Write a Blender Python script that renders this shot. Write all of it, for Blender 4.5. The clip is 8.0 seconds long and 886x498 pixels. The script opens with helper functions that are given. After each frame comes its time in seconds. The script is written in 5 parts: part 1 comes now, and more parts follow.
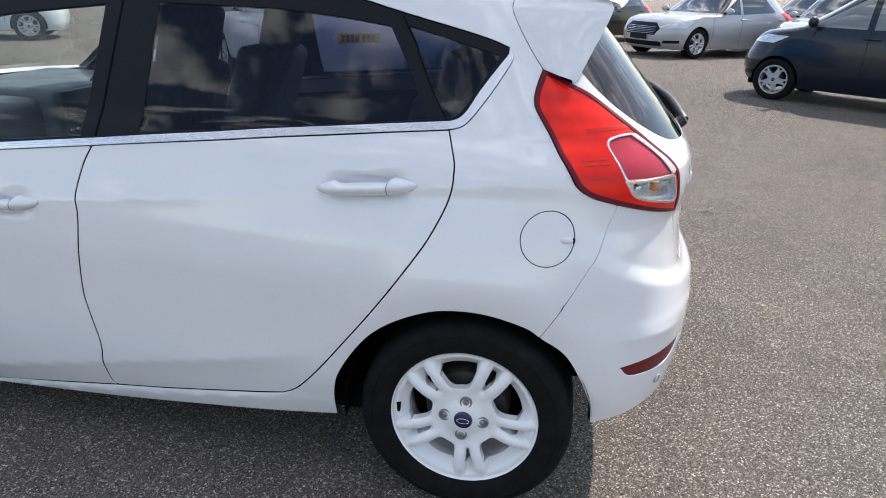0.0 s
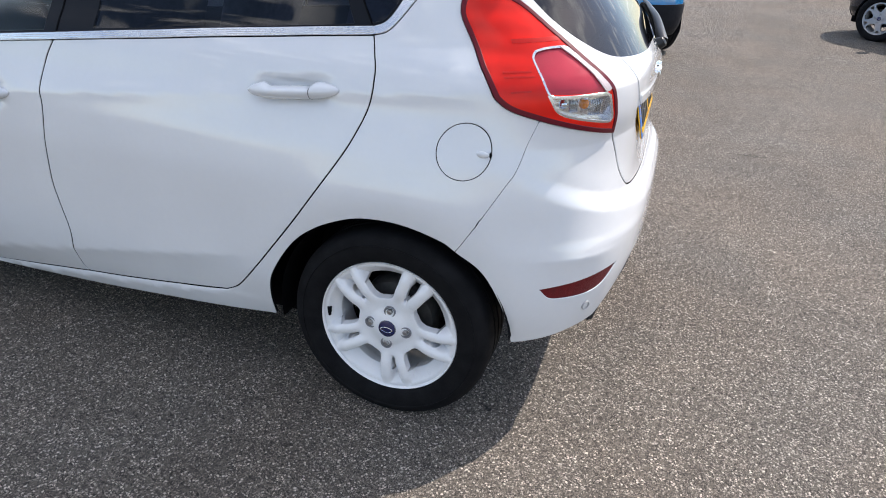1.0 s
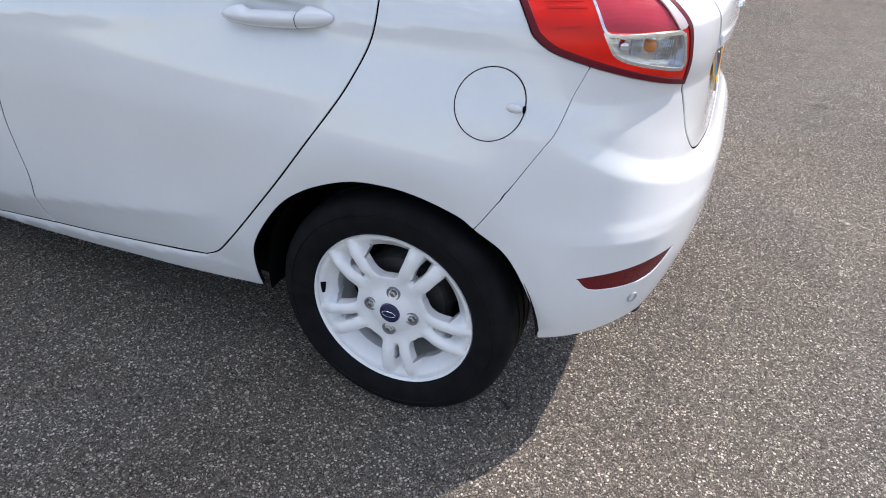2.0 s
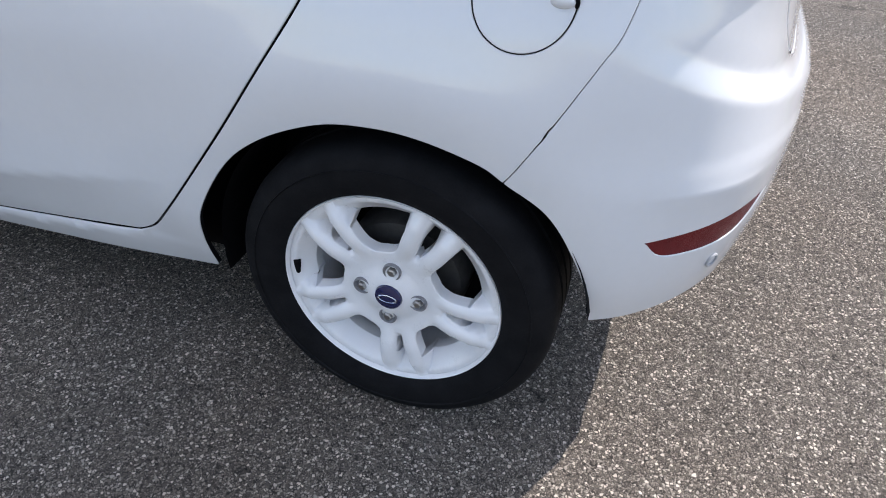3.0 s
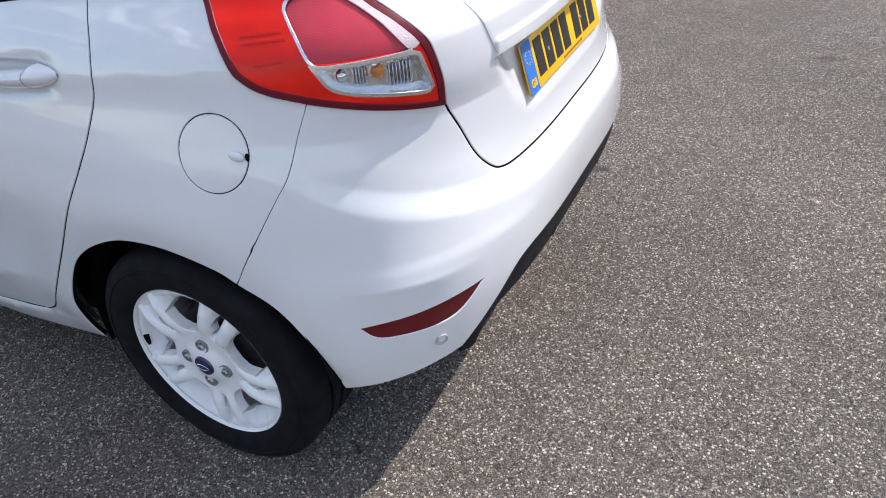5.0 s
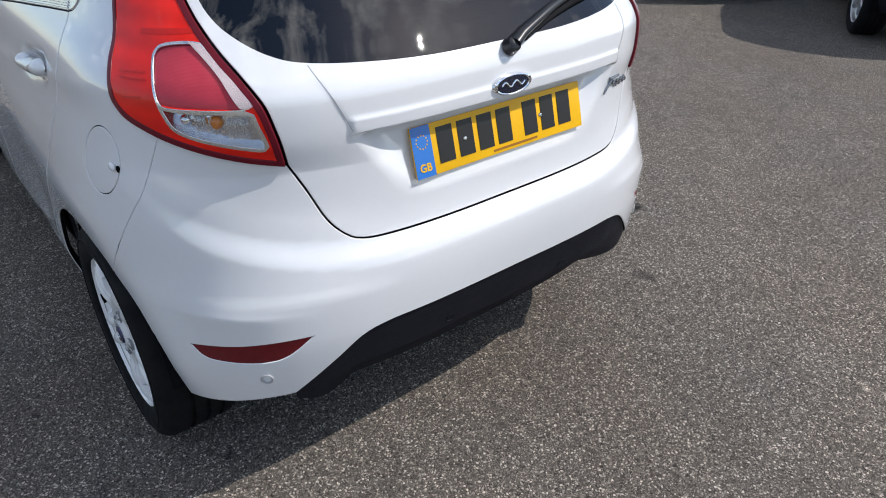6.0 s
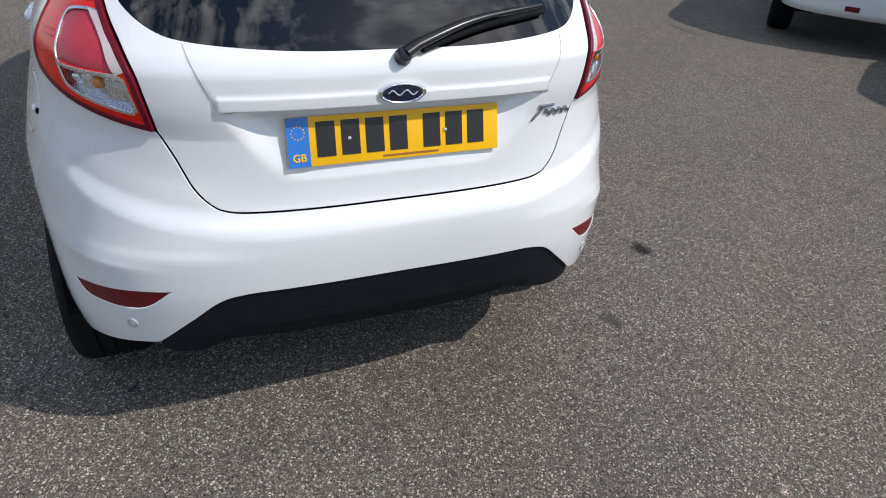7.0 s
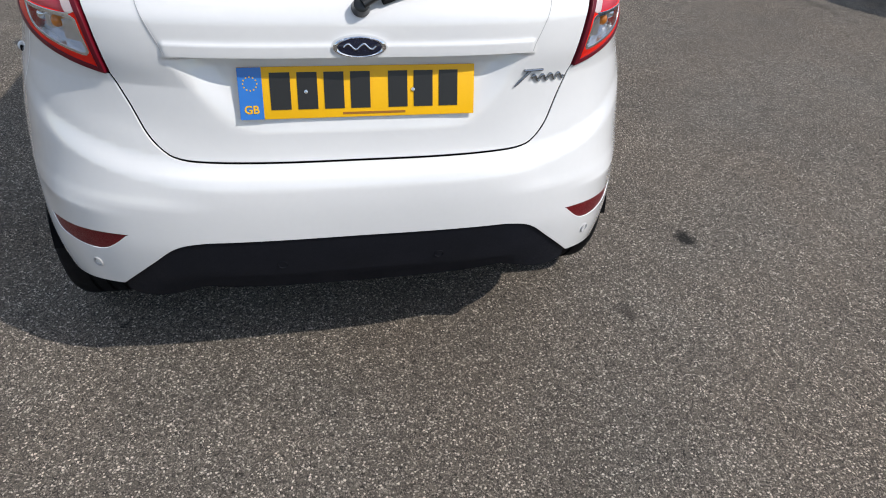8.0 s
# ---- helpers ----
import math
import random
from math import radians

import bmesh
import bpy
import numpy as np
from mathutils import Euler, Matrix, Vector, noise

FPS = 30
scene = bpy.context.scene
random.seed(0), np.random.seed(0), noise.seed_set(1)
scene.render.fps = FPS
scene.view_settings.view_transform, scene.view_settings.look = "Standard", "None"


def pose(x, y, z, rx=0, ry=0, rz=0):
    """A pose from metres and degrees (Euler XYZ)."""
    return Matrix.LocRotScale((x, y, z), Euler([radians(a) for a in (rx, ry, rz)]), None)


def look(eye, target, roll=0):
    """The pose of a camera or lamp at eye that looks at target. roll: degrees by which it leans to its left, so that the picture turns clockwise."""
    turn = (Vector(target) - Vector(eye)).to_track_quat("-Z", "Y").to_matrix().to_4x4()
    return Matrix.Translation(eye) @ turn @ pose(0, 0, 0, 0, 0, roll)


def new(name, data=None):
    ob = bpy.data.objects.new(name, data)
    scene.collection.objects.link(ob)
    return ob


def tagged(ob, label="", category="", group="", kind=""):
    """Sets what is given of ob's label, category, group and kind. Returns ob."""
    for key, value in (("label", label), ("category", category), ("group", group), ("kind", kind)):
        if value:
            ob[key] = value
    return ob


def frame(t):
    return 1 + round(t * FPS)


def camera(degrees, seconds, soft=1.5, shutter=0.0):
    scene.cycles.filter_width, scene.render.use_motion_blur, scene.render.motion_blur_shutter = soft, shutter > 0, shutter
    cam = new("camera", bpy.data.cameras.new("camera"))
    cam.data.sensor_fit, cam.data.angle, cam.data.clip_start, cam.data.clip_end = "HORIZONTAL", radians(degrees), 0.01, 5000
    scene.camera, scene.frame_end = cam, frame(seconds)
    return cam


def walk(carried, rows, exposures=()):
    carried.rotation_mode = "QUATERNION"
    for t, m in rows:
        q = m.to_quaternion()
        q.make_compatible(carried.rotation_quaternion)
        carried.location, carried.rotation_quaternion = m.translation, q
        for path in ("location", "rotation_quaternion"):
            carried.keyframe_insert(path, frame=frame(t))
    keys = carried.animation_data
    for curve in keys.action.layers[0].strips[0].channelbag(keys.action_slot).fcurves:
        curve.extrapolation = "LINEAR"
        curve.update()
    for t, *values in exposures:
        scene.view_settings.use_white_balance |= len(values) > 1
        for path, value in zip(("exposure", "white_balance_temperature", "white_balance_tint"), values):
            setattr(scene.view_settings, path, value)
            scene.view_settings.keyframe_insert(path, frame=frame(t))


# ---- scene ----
cam = camera(66.0, 8.0, soft=1.0)
PATH = [
    (0, (0.203, -2.397, 1.428), (-0.117, -0.561, 0.702), 2.1),
    (0.5, (0.454, -2.364, 1.425), (-0.004, -0.587, 0.63), 2.1),
    (0.8, (0.587, -2.332, 1.433), (0.059, -0.625, 0.535), 2.9),
    (1, (0.633, -2.316, 1.384), (0.095, -0.615, 0.48), 3.0),
    (1.2, (0.655, -2.257, 1.389), (0.087, -0.603, 0.419), 2.6),
    (1.5, (0.63, -2.173, 1.345), (0.045, -0.537, 0.353), 4.4),
    (1.7, (0.599, -2.099, 1.336), (0.012, -0.479, 0.32), 4.6),
    (2.8, (0.395, -1.685, 1.14), (-0.123, -0.185, -0.077), 1.8),
    (3, (0.363, -1.646, 1.119), (-0.109, -0.142, -0.112), 2.4),
    (3.5, (0.348, -1.617, 1.099), (-0.065, -0.116, -0.158), 3.1),
    (4, (0.416, -1.61, 1.168), (-0.014, -0.152, -0.132), 1.9),
    (4.2, (0.501, -1.607, 1.238), (0.125, -0.146, -0.074), -0.4),
    (4.5, (0.738, -1.618, 1.311), (0.299, -0.159, 0.016), -1.1),
    (4.7, (0.889, -1.614, 1.338), (0.279, -0.138, 0.135), -2.6),
    (5, (1.05, -1.536, 1.35), (0.251, -0.099, 0.211), -5.2),
    (5.2, (1.149, -1.416, 1.327), (0.308, 0.032, 0.235), -3.5),
    (6.3, (1.766, -0.902, 1.417), (0.299, 0.02, 0.419), 1.4),
    (6.5, (1.814, -0.793, 1.404), (0.299, 0.088, 0.44), 2.9),
    (6.8, (1.904, -0.627, 1.438), (0.356, 0.164, 0.45), 2.6),
    (7, (1.976, -0.528, 1.434), (0.428, 0.21, 0.405), 4.7),
    (7.3, (2.077, -0.386, 1.432), (0.486, 0.153, 0.347), 5.0),
    (7.5, (2.12, -0.29, 1.429), (0.515, 0.158, 0.323), 3.9),
    (8, (2.01, -0.155, 1.412), (0.412, 0.258, 0.283), 4.1),
]
EXPOSURE = [(0, 0.71, 6720, 13), (3.0, 0.69, 6500, 14), (4.0, 0.70, 6450, 14), (4.5, 0.72, 6450, 14), (5.0, 0.53, 6450, 14), (6.5, 0.00, 6350, 10), (8, 0.00, 6600, 10)]
walk(cam, [(t, look(eye, target, roll)) for t, eye, target, roll in PATH], EXPOSURE)

from mathutils import geometry

# ---- light ----
SUN_WAY = Vector((0.54, 0.70, 1.0)).normalized()
world = bpy.data.worlds.new("sky")
scene.world = world
world.use_nodes = True
wn, wl = world.node_tree.nodes, world.node_tree.links
wn.clear()
sky = wn.new("ShaderNodeTexSky")
sky.sky_type, sky.sun_disc = "NISHITA", False
sky.sun_elevation = math.asin(SUN_WAY.z)
sky.sun_rotation = math.atan2(SUN_WAY.x, SUN_WAY.y)
sky.air_density, sky.dust_density, sky.ozone_density = 1.0, 0.6, 1.0
# broken clouds: noise on the direction, flattened towards the horizon, thinner low down
tc = wn.new("ShaderNodeTexCoord")
sep = wn.new("ShaderNodeSeparateXYZ")
wl.new(tc.outputs["Generated"], sep.inputs[0])
up = wn.new("ShaderNodeMath"); up.operation = "ADD"; up.inputs[1].default_value = 0.25
wl.new(sep.outputs["Z"], up.inputs[0])
div = wn.new("ShaderNodeVectorMath"); div.operation = "DIVIDE"
comb = wn.new("ShaderNodeCombineXYZ")
for k in range(3):
    wl.new(up.outputs[0], comb.inputs[k])
wl.new(tc.outputs["Generated"], div.inputs[0]); wl.new(comb.outputs[0], div.inputs[1])
cn = wn.new("ShaderNodeTexNoise")
cn.inputs["Scale"].default_value, cn.inputs["Detail"].default_value, cn.inputs["Roughness"].default_value = 8.0, 8.0, 0.58
drift = wn.new("ShaderNodeVectorMath"); drift.operation = "ADD"; drift.inputs[1].default_value = (4.7, 0.6, 1.9)
wl.new(div.outputs[0], drift.inputs[0]); wl.new(drift.outputs[0], cn.inputs["Vector"])
cr = wn.new("ShaderNodeValToRGB")
cr.color_ramp.elements[0].position, cr.color_ramp.elements[1].position = 0.58, 0.98
thick = wn.new("ShaderNodeMath"); thick.operation = "MULTIPLY_ADD"; thick.inputs[1].default_value = 0.25
puff = wn.new("ShaderNodeMath"); puff.operation = "MULTIPLY_ADD"; puff.inputs[1].default_value, puff.inputs[2].default_value = 2.0, -0.57
wl.new(cn.outputs["Fac"], puff.inputs[0])
wl.new(sep.outputs["Z"], thick.inputs[0]); wl.new(puff.outputs[0], thick.inputs[2])
wl.new(thick.outputs[0], cr.inputs[0])
cm = wn.new("ShaderNodeMix"); cm.data_type = "RGBA"
cm.inputs[7].default_value = (13.2, 13.6, 14.0, 1)
wl.new(cr.outputs["Color"], cm.inputs[0]); wl.new(sky.outputs[0], cm.inputs[6])
bg = wn.new("ShaderNodeBackground"); bg.inputs[1].default_value = 0.138
wo = wn.new("ShaderNodeOutputWorld")
wl.new(cm.outputs[2], bg.inputs[0]); wl.new(bg.outputs[0], wo.inputs[0])

sun = bpy.data.lights.new("sun", "SUN")
sun.energy, sun.angle, sun.color = 3.6, radians(0.55), (1.0, 0.955, 0.89)
sun_ob = new("sun", sun)
sun_ob.matrix_world = look(SUN_WAY * 50, (0, 0, 0))


# ---- materials ----
def nodes_of(name):
    m = bpy.data.materials.new(name)
    m.use_nodes = True
    t = m.node_tree
    return m, t.nodes, t.links, t.nodes["Principled BSDF"]


def surface(name, colour, rough=0.5, metal=0.0, coat=0.0, vary=0.06, vscale=9.0, bump=0.0, bscale=120.0, spec=0.5):
    """A node material: base colour broken at two scales, roughness broken by the same noise, fine relief."""
    m, n, l, p = nodes_of(name)
    p.inputs["Metallic"].default_value = metal
    p.inputs["Coat Weight"].default_value, p.inputs["Coat Roughness"].default_value = coat, 0.03
    p.inputs["Specular IOR Level"].default_value = spec
    co = n.new("ShaderNodeTexCoord")
    a = n.new("ShaderNodeTexNoise"); a.inputs["Scale"].default_value, a.inputs["Detail"].default_value = vscale, 6.0
    b = n.new("ShaderNodeTexNoise"); b.inputs["Scale"].default_value, b.inputs["Detail"].default_value = vscale * 14, 3.0
    l.new(co.outputs["Object"], a.inputs["Vector"]); l.new(co.outputs["Object"], b.inputs["Vector"])
    mx = n.new("ShaderNodeMath"); mx.operation = "MULTIPLY_ADD"; mx.inputs[1].default_value = 0.4
    l.new(b.outputs["Fac"], mx.inputs[0]); l.new(a.outputs["Fac"], mx.inputs[2])
    ra = n.new("ShaderNodeMapRange")
    ra.inputs[1].default_value, ra.inputs[2].default_value, ra.inputs[3].default_value, ra.inputs[4].default_value = 0.45, 0.95, 1 + vary, 1 - vary
    l.new(mx.outputs[0], ra.inputs[0])
    sc = n.new("ShaderNodeVectorMath"); sc.operation = "SCALE"; sc.inputs[0].default_value = colour[:3]
    l.new(ra.outputs[0], sc.inputs["Scale"]); l.new(sc.outputs[0], p.inputs["Base Color"])
    rr = n.new("ShaderNodeMapRange")
    rr.inputs[1].default_value, rr.inputs[2].default_value = 0.45, 0.95
    rr.inputs[3].default_value, rr.inputs[4].default_value = rough * 0.85, min(rough * 1.15, 1.0)
    l.new(mx.outputs[0], rr.inputs[0]); l.new(rr.outputs[0], p.inputs["Roughness"])
    if bump:
        c = n.new("ShaderNodeTexNoise"); c.inputs["Scale"].default_value, c.inputs["Detail"].default_value = bscale, 4.0
        l.new(co.outputs["Object"], c.inputs["Vector"])
        bp = n.new("ShaderNodeBump"); bp.inputs["Strength"].default_value, bp.inputs["Distance"].default_value = bump, 0.002
        l.new(c.outputs["Fac"], bp.inputs["Height"]); l.new(bp.outputs[0], p.inputs["Normal"])
    return m


def glass(name, tint, rough=0.0, gloss=0.04):
    """A thin pane: gloss that grows towards a grazing view over a tinted see-through sheet."""
    m = bpy.data.materials.new(name)
    m.use_nodes = True
    n, l = m.node_tree.nodes, m.node_tree.links
    n.clear()
    lw = n.new("ShaderNodeLayerWeight"); lw.inputs[0].default_value = 0.5
    pw = n.new("ShaderNodeMath"); pw.operation = "POWER"; pw.inputs[1].default_value = 5.0
    fr = n.new("ShaderNodeMath"); fr.operation = "MULTIPLY_ADD"; fr.inputs[1].default_value, fr.inputs[2].default_value = 1 - gloss, gloss
    l.new(lw.outputs["Facing"], pw.inputs[0]); l.new(pw.outputs[0], fr.inputs[0])
    tr = n.new("ShaderNodeBsdfTransparent"); tr.inputs[0].default_value = (*tint, 1)
    gl = n.new("ShaderNodeBsdfGlossy"); gl.inputs["Roughness"].default_value = rough
    mx = n.new("ShaderNodeMixShader"); o = n.new("ShaderNodeOutputMaterial")
    l.new(fr.outputs[0], mx.inputs[0]); l.new(tr.outputs[0], mx.inputs[1]); l.new(gl.outputs[0], mx.inputs[2])
    l.new(mx.outputs[0], o.inputs[0])
    return m


def asphalt(name):
    """Surface dressing: pale angular chips of 5 to 9 mm, thinly sown in a mid-grey bed of fines, with broad stains."""
    m, n, l, p = nodes_of(name)
    co = n.new("ShaderNodeTexCoord")

    def noise_at(scale, detail, vector=None):
        t = n.new("ShaderNodeTexNoise")
        t.inputs["Scale"].default_value, t.inputs["Detail"].default_value = scale, detail
        l.new(vector or co.outputs["Object"], t.inputs["Vector"])
        return t

    def ranged(socket, a, b, c, d):
        t = n.new("ShaderNodeMapRange")
        for k, v in enumerate((a, b, c, d)):
            t.inputs[k + 1].default_value = v
        l.new(socket, t.inputs[0])
        return t.outputs[0]

    def maths(op, a, b, c=None):
        t = n.new("ShaderNodeMath"); t.operation = op
        for k, v in enumerate((a, b, c)):
            if isinstance(v, (int, float)):
                t.inputs[k].default_value = v
            elif v is not None:
                l.new(v, t.inputs[k])
        return t.outputs[0]

    def blend(fac, a, b):
        t = n.new("ShaderNodeMix"); t.data_type = "RGBA"
        l.new(fac, t.inputs[0])
        for k, v in ((6, a), (7, b)):
            if isinstance(v, tuple):
                t.inputs[k].default_value = (*v, 1)
            else:
                l.new(v, t.inputs[k])
        return t.outputs[2]

    def ramp(fac, *stops):
        t = n.new("ShaderNodeValToRGB")
        e = t.color_ramp.elements
        e[0].position, e[0].color = stops[0][0], (*stops[0][1], 1)
        e[1].position, e[1].color = stops[-1][0], (*stops[-1][1], 1)
        for pos, c in stops[1:-1]:
            k = e.new(pos); k.color = (*c, 1)
        l.new(fac, t.inputs[0])
        return t.outputs[0]

    def chips(scale, share, least, most, shift, vector):
        """One sowing of chips: where they lie, a chance value for each, and another."""
        at = n.new("ShaderNodeVectorMath"); at.operation = "ADD"; at.inputs[1].default_value = shift
        l.new(vector, at.inputs[0])
        v = n.new("ShaderNodeTexVoronoi"); v.inputs["Scale"].default_value = scale
        e = n.new("ShaderNodeTexVoronoi"); e.feature = "DISTANCE_TO_EDGE"; e.inputs["Scale"].default_value = scale
        l.new(at.outputs[0], v.inputs["Vector"]); l.new(at.outputs[0], e.inputs["Vector"])
        sp = n.new("ShaderNodeSeparateColor"); l.new(v.outputs["Color"], sp.inputs[0])
        size = ranged(sp.outputs[1], 0.0, 1.0, least, most)
        inside_chip = maths("MULTIPLY", maths("SUBTRACT", e.outputs["Distance"], size), 16.0)
        there = maths("LESS_THAN", sp.outputs[0], share)
        clamp = n.new("ShaderNodeClamp"); l.new(inside_chip, clamp.inputs[0])
        return maths("MULTIPLY", clamp.outputs[0], there), sp.outputs[2], sp.outputs[1]

    warp = noise_at(140.0, 2.0)
    wv = n.new("ShaderNodeVectorMath"); wv.operation = "MULTIPLY_ADD"
    wv.inputs[1].default_value = (0.0040, 0.0040, 0.0)
    l.new(warp.outputs["Color"], wv.inputs[0]); l.new(co.outputs["Object"], wv.inputs[2])
    big_chip, big_tone, big_rise = chips(165.0, 0.86, 0.045, 0.17, (0, 0, 0), wv.outputs[0])
    small_chip, small_tone, _ = chips(250.0, 0.88, 0.05, 0.15, (0.37, 0.11, 0), wv.outputs[0])
    fines = noise_at(520.0, 3.0)
    clot = noise_at(60.0, 4.0)
    # dark fines; the lowest tones also paint in the shadows between chips
    bed = ramp(maths("MULTIPLY_ADD", clot.outputs["Fac"], 0.5, maths("MULTIPLY", fines.outputs["Fac"], 0.5)),
               (0.36, (0.018, 0.016, 0.014)), (0.50, (0.056, 0.050, 0.044)), (0.64, (0.125, 0.111, 0.097)))
    small = ramp(small_tone, (0.0, (0.140, 0.125, 0.108)), (0.5, (0.265, 0.238, 0.208)), (1.0, (0.46, 0.418, 0.368)))
    large = ramp(big_tone, (0.0, (0.125, 0.111, 0.096)), (0.35, (0.220, 0.197, 0.171)), (0.66, (0.320, 0.290, 0.254)), (0.86, (0.48, 0.440, 0.390)), (0.94, (0.70, 0.655, 0.59)), (1.0, (0.78, 0.735, 0.67)))
    colour = blend(big_chip, blend(small_chip, bed, small), large)
    broad = noise_at(0.8, 8.0)
    tint = ramp(noise_at(1.1, 5.0).outputs["Fac"], (0.35, (1.07, 0.99, 0.92)), (0.65, (1.01, 0.99, 0.97)))
    tone = n.new("ShaderNodeVectorMath"); tone.operation = "MULTIPLY"
    l.new(colour, tone.inputs[0]); l.new(tint, tone.inputs[1])
    mul = maths("MULTIPLY", ranged(broad.outputs["Fac"], 0.3, 0.7, 0.90, 1.14), ranged(noise_at(7.0, 5.0).outputs["Fac"], 0.25, 0.75, 0.88, 1.12))
    rag = noise_at(30.0, 4.0)
    # oil drips, a pale scuff, tar marks: x, y, half length, half width, strength
    for sx, sy, ra, rb, k in ((0.060, 1.318, 0.055, 0.040, 0.90), (0.445, 0.886, 0.050, 0.035, 0.38), (0.288, -0.682, 0.014, 0.012, 0.75), (1.25, 0.90, 0.06, 0.035, -0.35), (1.25, 2.4, 0.09, 0.03, 0.4),
                              (-3.3, 4.4, 0.30, 0.05, 0.3), (0.62, -0.60, 0.012, 0.009, 0.6), (0.20, -0.98, 0.02, 0.012, 0.5), (-0.20, -1.05, 0.016, 0.011, 0.5)):
        of = n.new("ShaderNodeVectorMath"); of.operation = "SUBTRACT"; of.inputs[1].default_value = (sx, sy, 0)
        l.new(co.outputs["Object"], of.inputs[0])
        el = n.new("ShaderNodeVectorMath"); el.operation = "MULTIPLY"; el.inputs[1].default_value = (1 / ra, 1 / rb, 0)
        l.new(of.outputs[0], el.inputs[0])
        ln = n.new("ShaderNodeVectorMath"); ln.operation = "LENGTH"; l.new(el.outputs[0], ln.inputs[0])
        mul = maths("MULTIPLY", mul, ranged(maths("MULTIPLY_ADD", rag.outputs["Fac"], 1.4, ln.outputs["Value"]), 1.2, 2.0, 1 - k, 1.0))
    sc = n.new("ShaderNodeVectorMath"); sc.operation = "SCALE"
    l.new(tone.outputs[0], sc.inputs[0]); l.new(mul, sc.inputs["Scale"])
    l.new(sc.outputs[0], p.inputs["Base Color"])
    p.inputs["Roughness"].default_value = 0.88
    p.inputs["Specular IOR Level"].default_value = 0.35
    rise = maths("MULTIPLY_ADD", big_chip, maths("ADD", big_rise, 0.5), maths("MULTIPLY_ADD", small_chip, 0.5, maths("MULTIPLY", fines.outputs["Fac"], 0.7)))
    bp = n.new("ShaderNodeBump"); bp.inputs["Strength"].default_value, bp.inputs["Distance"].default_value = 1.0, 0.0060
    l.new(rise, bp.inputs["Height"]); l.new(bp.outputs[0], p.inputs["Normal"])
    return m


WHITE = surface("white_paint", (0.735, 0.74, 0.752), 0.22, coat=1.0, vary=0.02, vscale=5)
BLACK_PLASTIC = surface("black_plastic", (0.0068, 0.0078, 0.0125), 0.62, spec=0.20, vary=0.15, bump=0.25, bscale=900)
BLACK_GLOSS = surface("black_gloss", (0.005, 0.0065, 0.010), 0.34, spec=0.17)
WIPER_BLACK = surface("satin_wiper_black", (0.010, 0.011, 0.013), 0.32, spec=0.5, vary=0.1)
RUBBER = surface("tyre_rubber", (0.0050, 0.0052, 0.0065), 0.78, spec=0.18, vary=0.25, vscale=20, bump=0.2, bscale=400)
CAVITY = surface("underbody_and_gap_black", (0.004, 0.004, 0.005), 0.95, vary=0.2, spec=0.1)
WHEEL_WHITE = surface("white_wheel_paint", (0.83, 0.83, 0.84), 0.3, coat=0.5, vary=0.03, vscale=20)
STEEL = surface("dull_steel", (0.42, 0.41, 0.40), 0.38, metal=1.0, vary=0.15, vscale=60)
DARK_CHROME = surface("dark_chrome", (0.30, 0.31, 0.33), 0.18, metal=1.0, vary=0.1, vscale=40)
CHROME = surface("chrome", (0.82, 0.83, 0.84), 0.10, metal=1.0, vary=0.03)
SATIN = surface("satin_trim", (0.74, 0.75, 0.77), 0.22, metal=1.0, vary=0.02, vscale=6)
BADGE_NAVY = surface("dark_navy_enamel", (0.006, 0.009, 0.028), 0.25, coat=0.6)
NAVY = surface("navy_enamel", (0.012, 0.016, 0.075), 0.2, coat=1.0)
DRUM = surface("brake_drum_iron", (0.05, 0.048, 0.046), 0.6, metal=0.4, vary=0.3, vscale=40)
RED_REFLEX = surface("dark_red_reflector", (0.135, 0.005, 0.009), 0.36, coat=0.1, spec=0.3, vary=0.15, vscale=60, bump=0.4, bscale=700)
AMBER = surface("amber_bulb", (0.65, 0.20, 0.02), 0.2, coat=1.0)
YELLOW = surface("plate_yellow", (0.85, 0.46, 0.006), 0.40, coat=0.05, vary=0.03, spec=0.3)
PLATE_BLUE = surface("plate_blue", (0.015, 0.16, 0.55), 0.35, coat=0.3)
PLATE_BLACK = surface("plate_black", (0.014, 0.014, 0.014), 0.4)
FABRIC = surface("dark_seat_fabric", (0.085, 0.088, 0.105), 0.9, vary=0.2, vscale=30, bump=0.5, bscale=600)
TRIM = surface("dark_trim_plastic", (0.075, 0.08, 0.09), 0.6, vary=0.1, bump=0.3, bscale=500)
DASH = surface("grey_dash_plastic", (0.085, 0.095, 0.10), 0.6, vary=0.08, bump=0.3, bscale=500)
SHADE_LINE = surface("crease_shade_and_ring_grey", (0.40, 0.40, 0.41), 0.5)
GLASS_TINT = glass("privacy_glass", (0.25, 0.275, 0.36), gloss=0.042)
GLASS_CLEAR = glass("green_tinted_glass", (0.86, 0.91, 0.90))
GLASS_LENS = glass("clear_lens", (0.93, 0.94, 0.95))


# ---- shapes ----
def part(name, data, material, parent=None, label=""):
    """Links a bmesh or a mesh as ONE mesh object under a thing or a part."""
    if isinstance(data, bmesh.types.BMesh):
        me = bpy.data.meshes.new(name)
        bmesh.ops.recalc_face_normals(data, faces=data.faces)
        for f in data.faces:
            f.smooth = True
        data.to_mesh(me)
        data.free()
        me.set_sharp_from_angle(angle=radians(38))
    else:
        me = data
    if material and not me.materials:
        me.materials.append(material)
    ob = new(name, me)
    if parent:
        ob.parent = parent
    if label:
        ob["label"] = label
    return ob


def thing(name, label, category, group="", at=None):
    ob = new(name)
    ob.empty_display_size = 0.2
    if at is not None:
        ob.matrix_basis = at
    return tagged(ob, label, category, group)


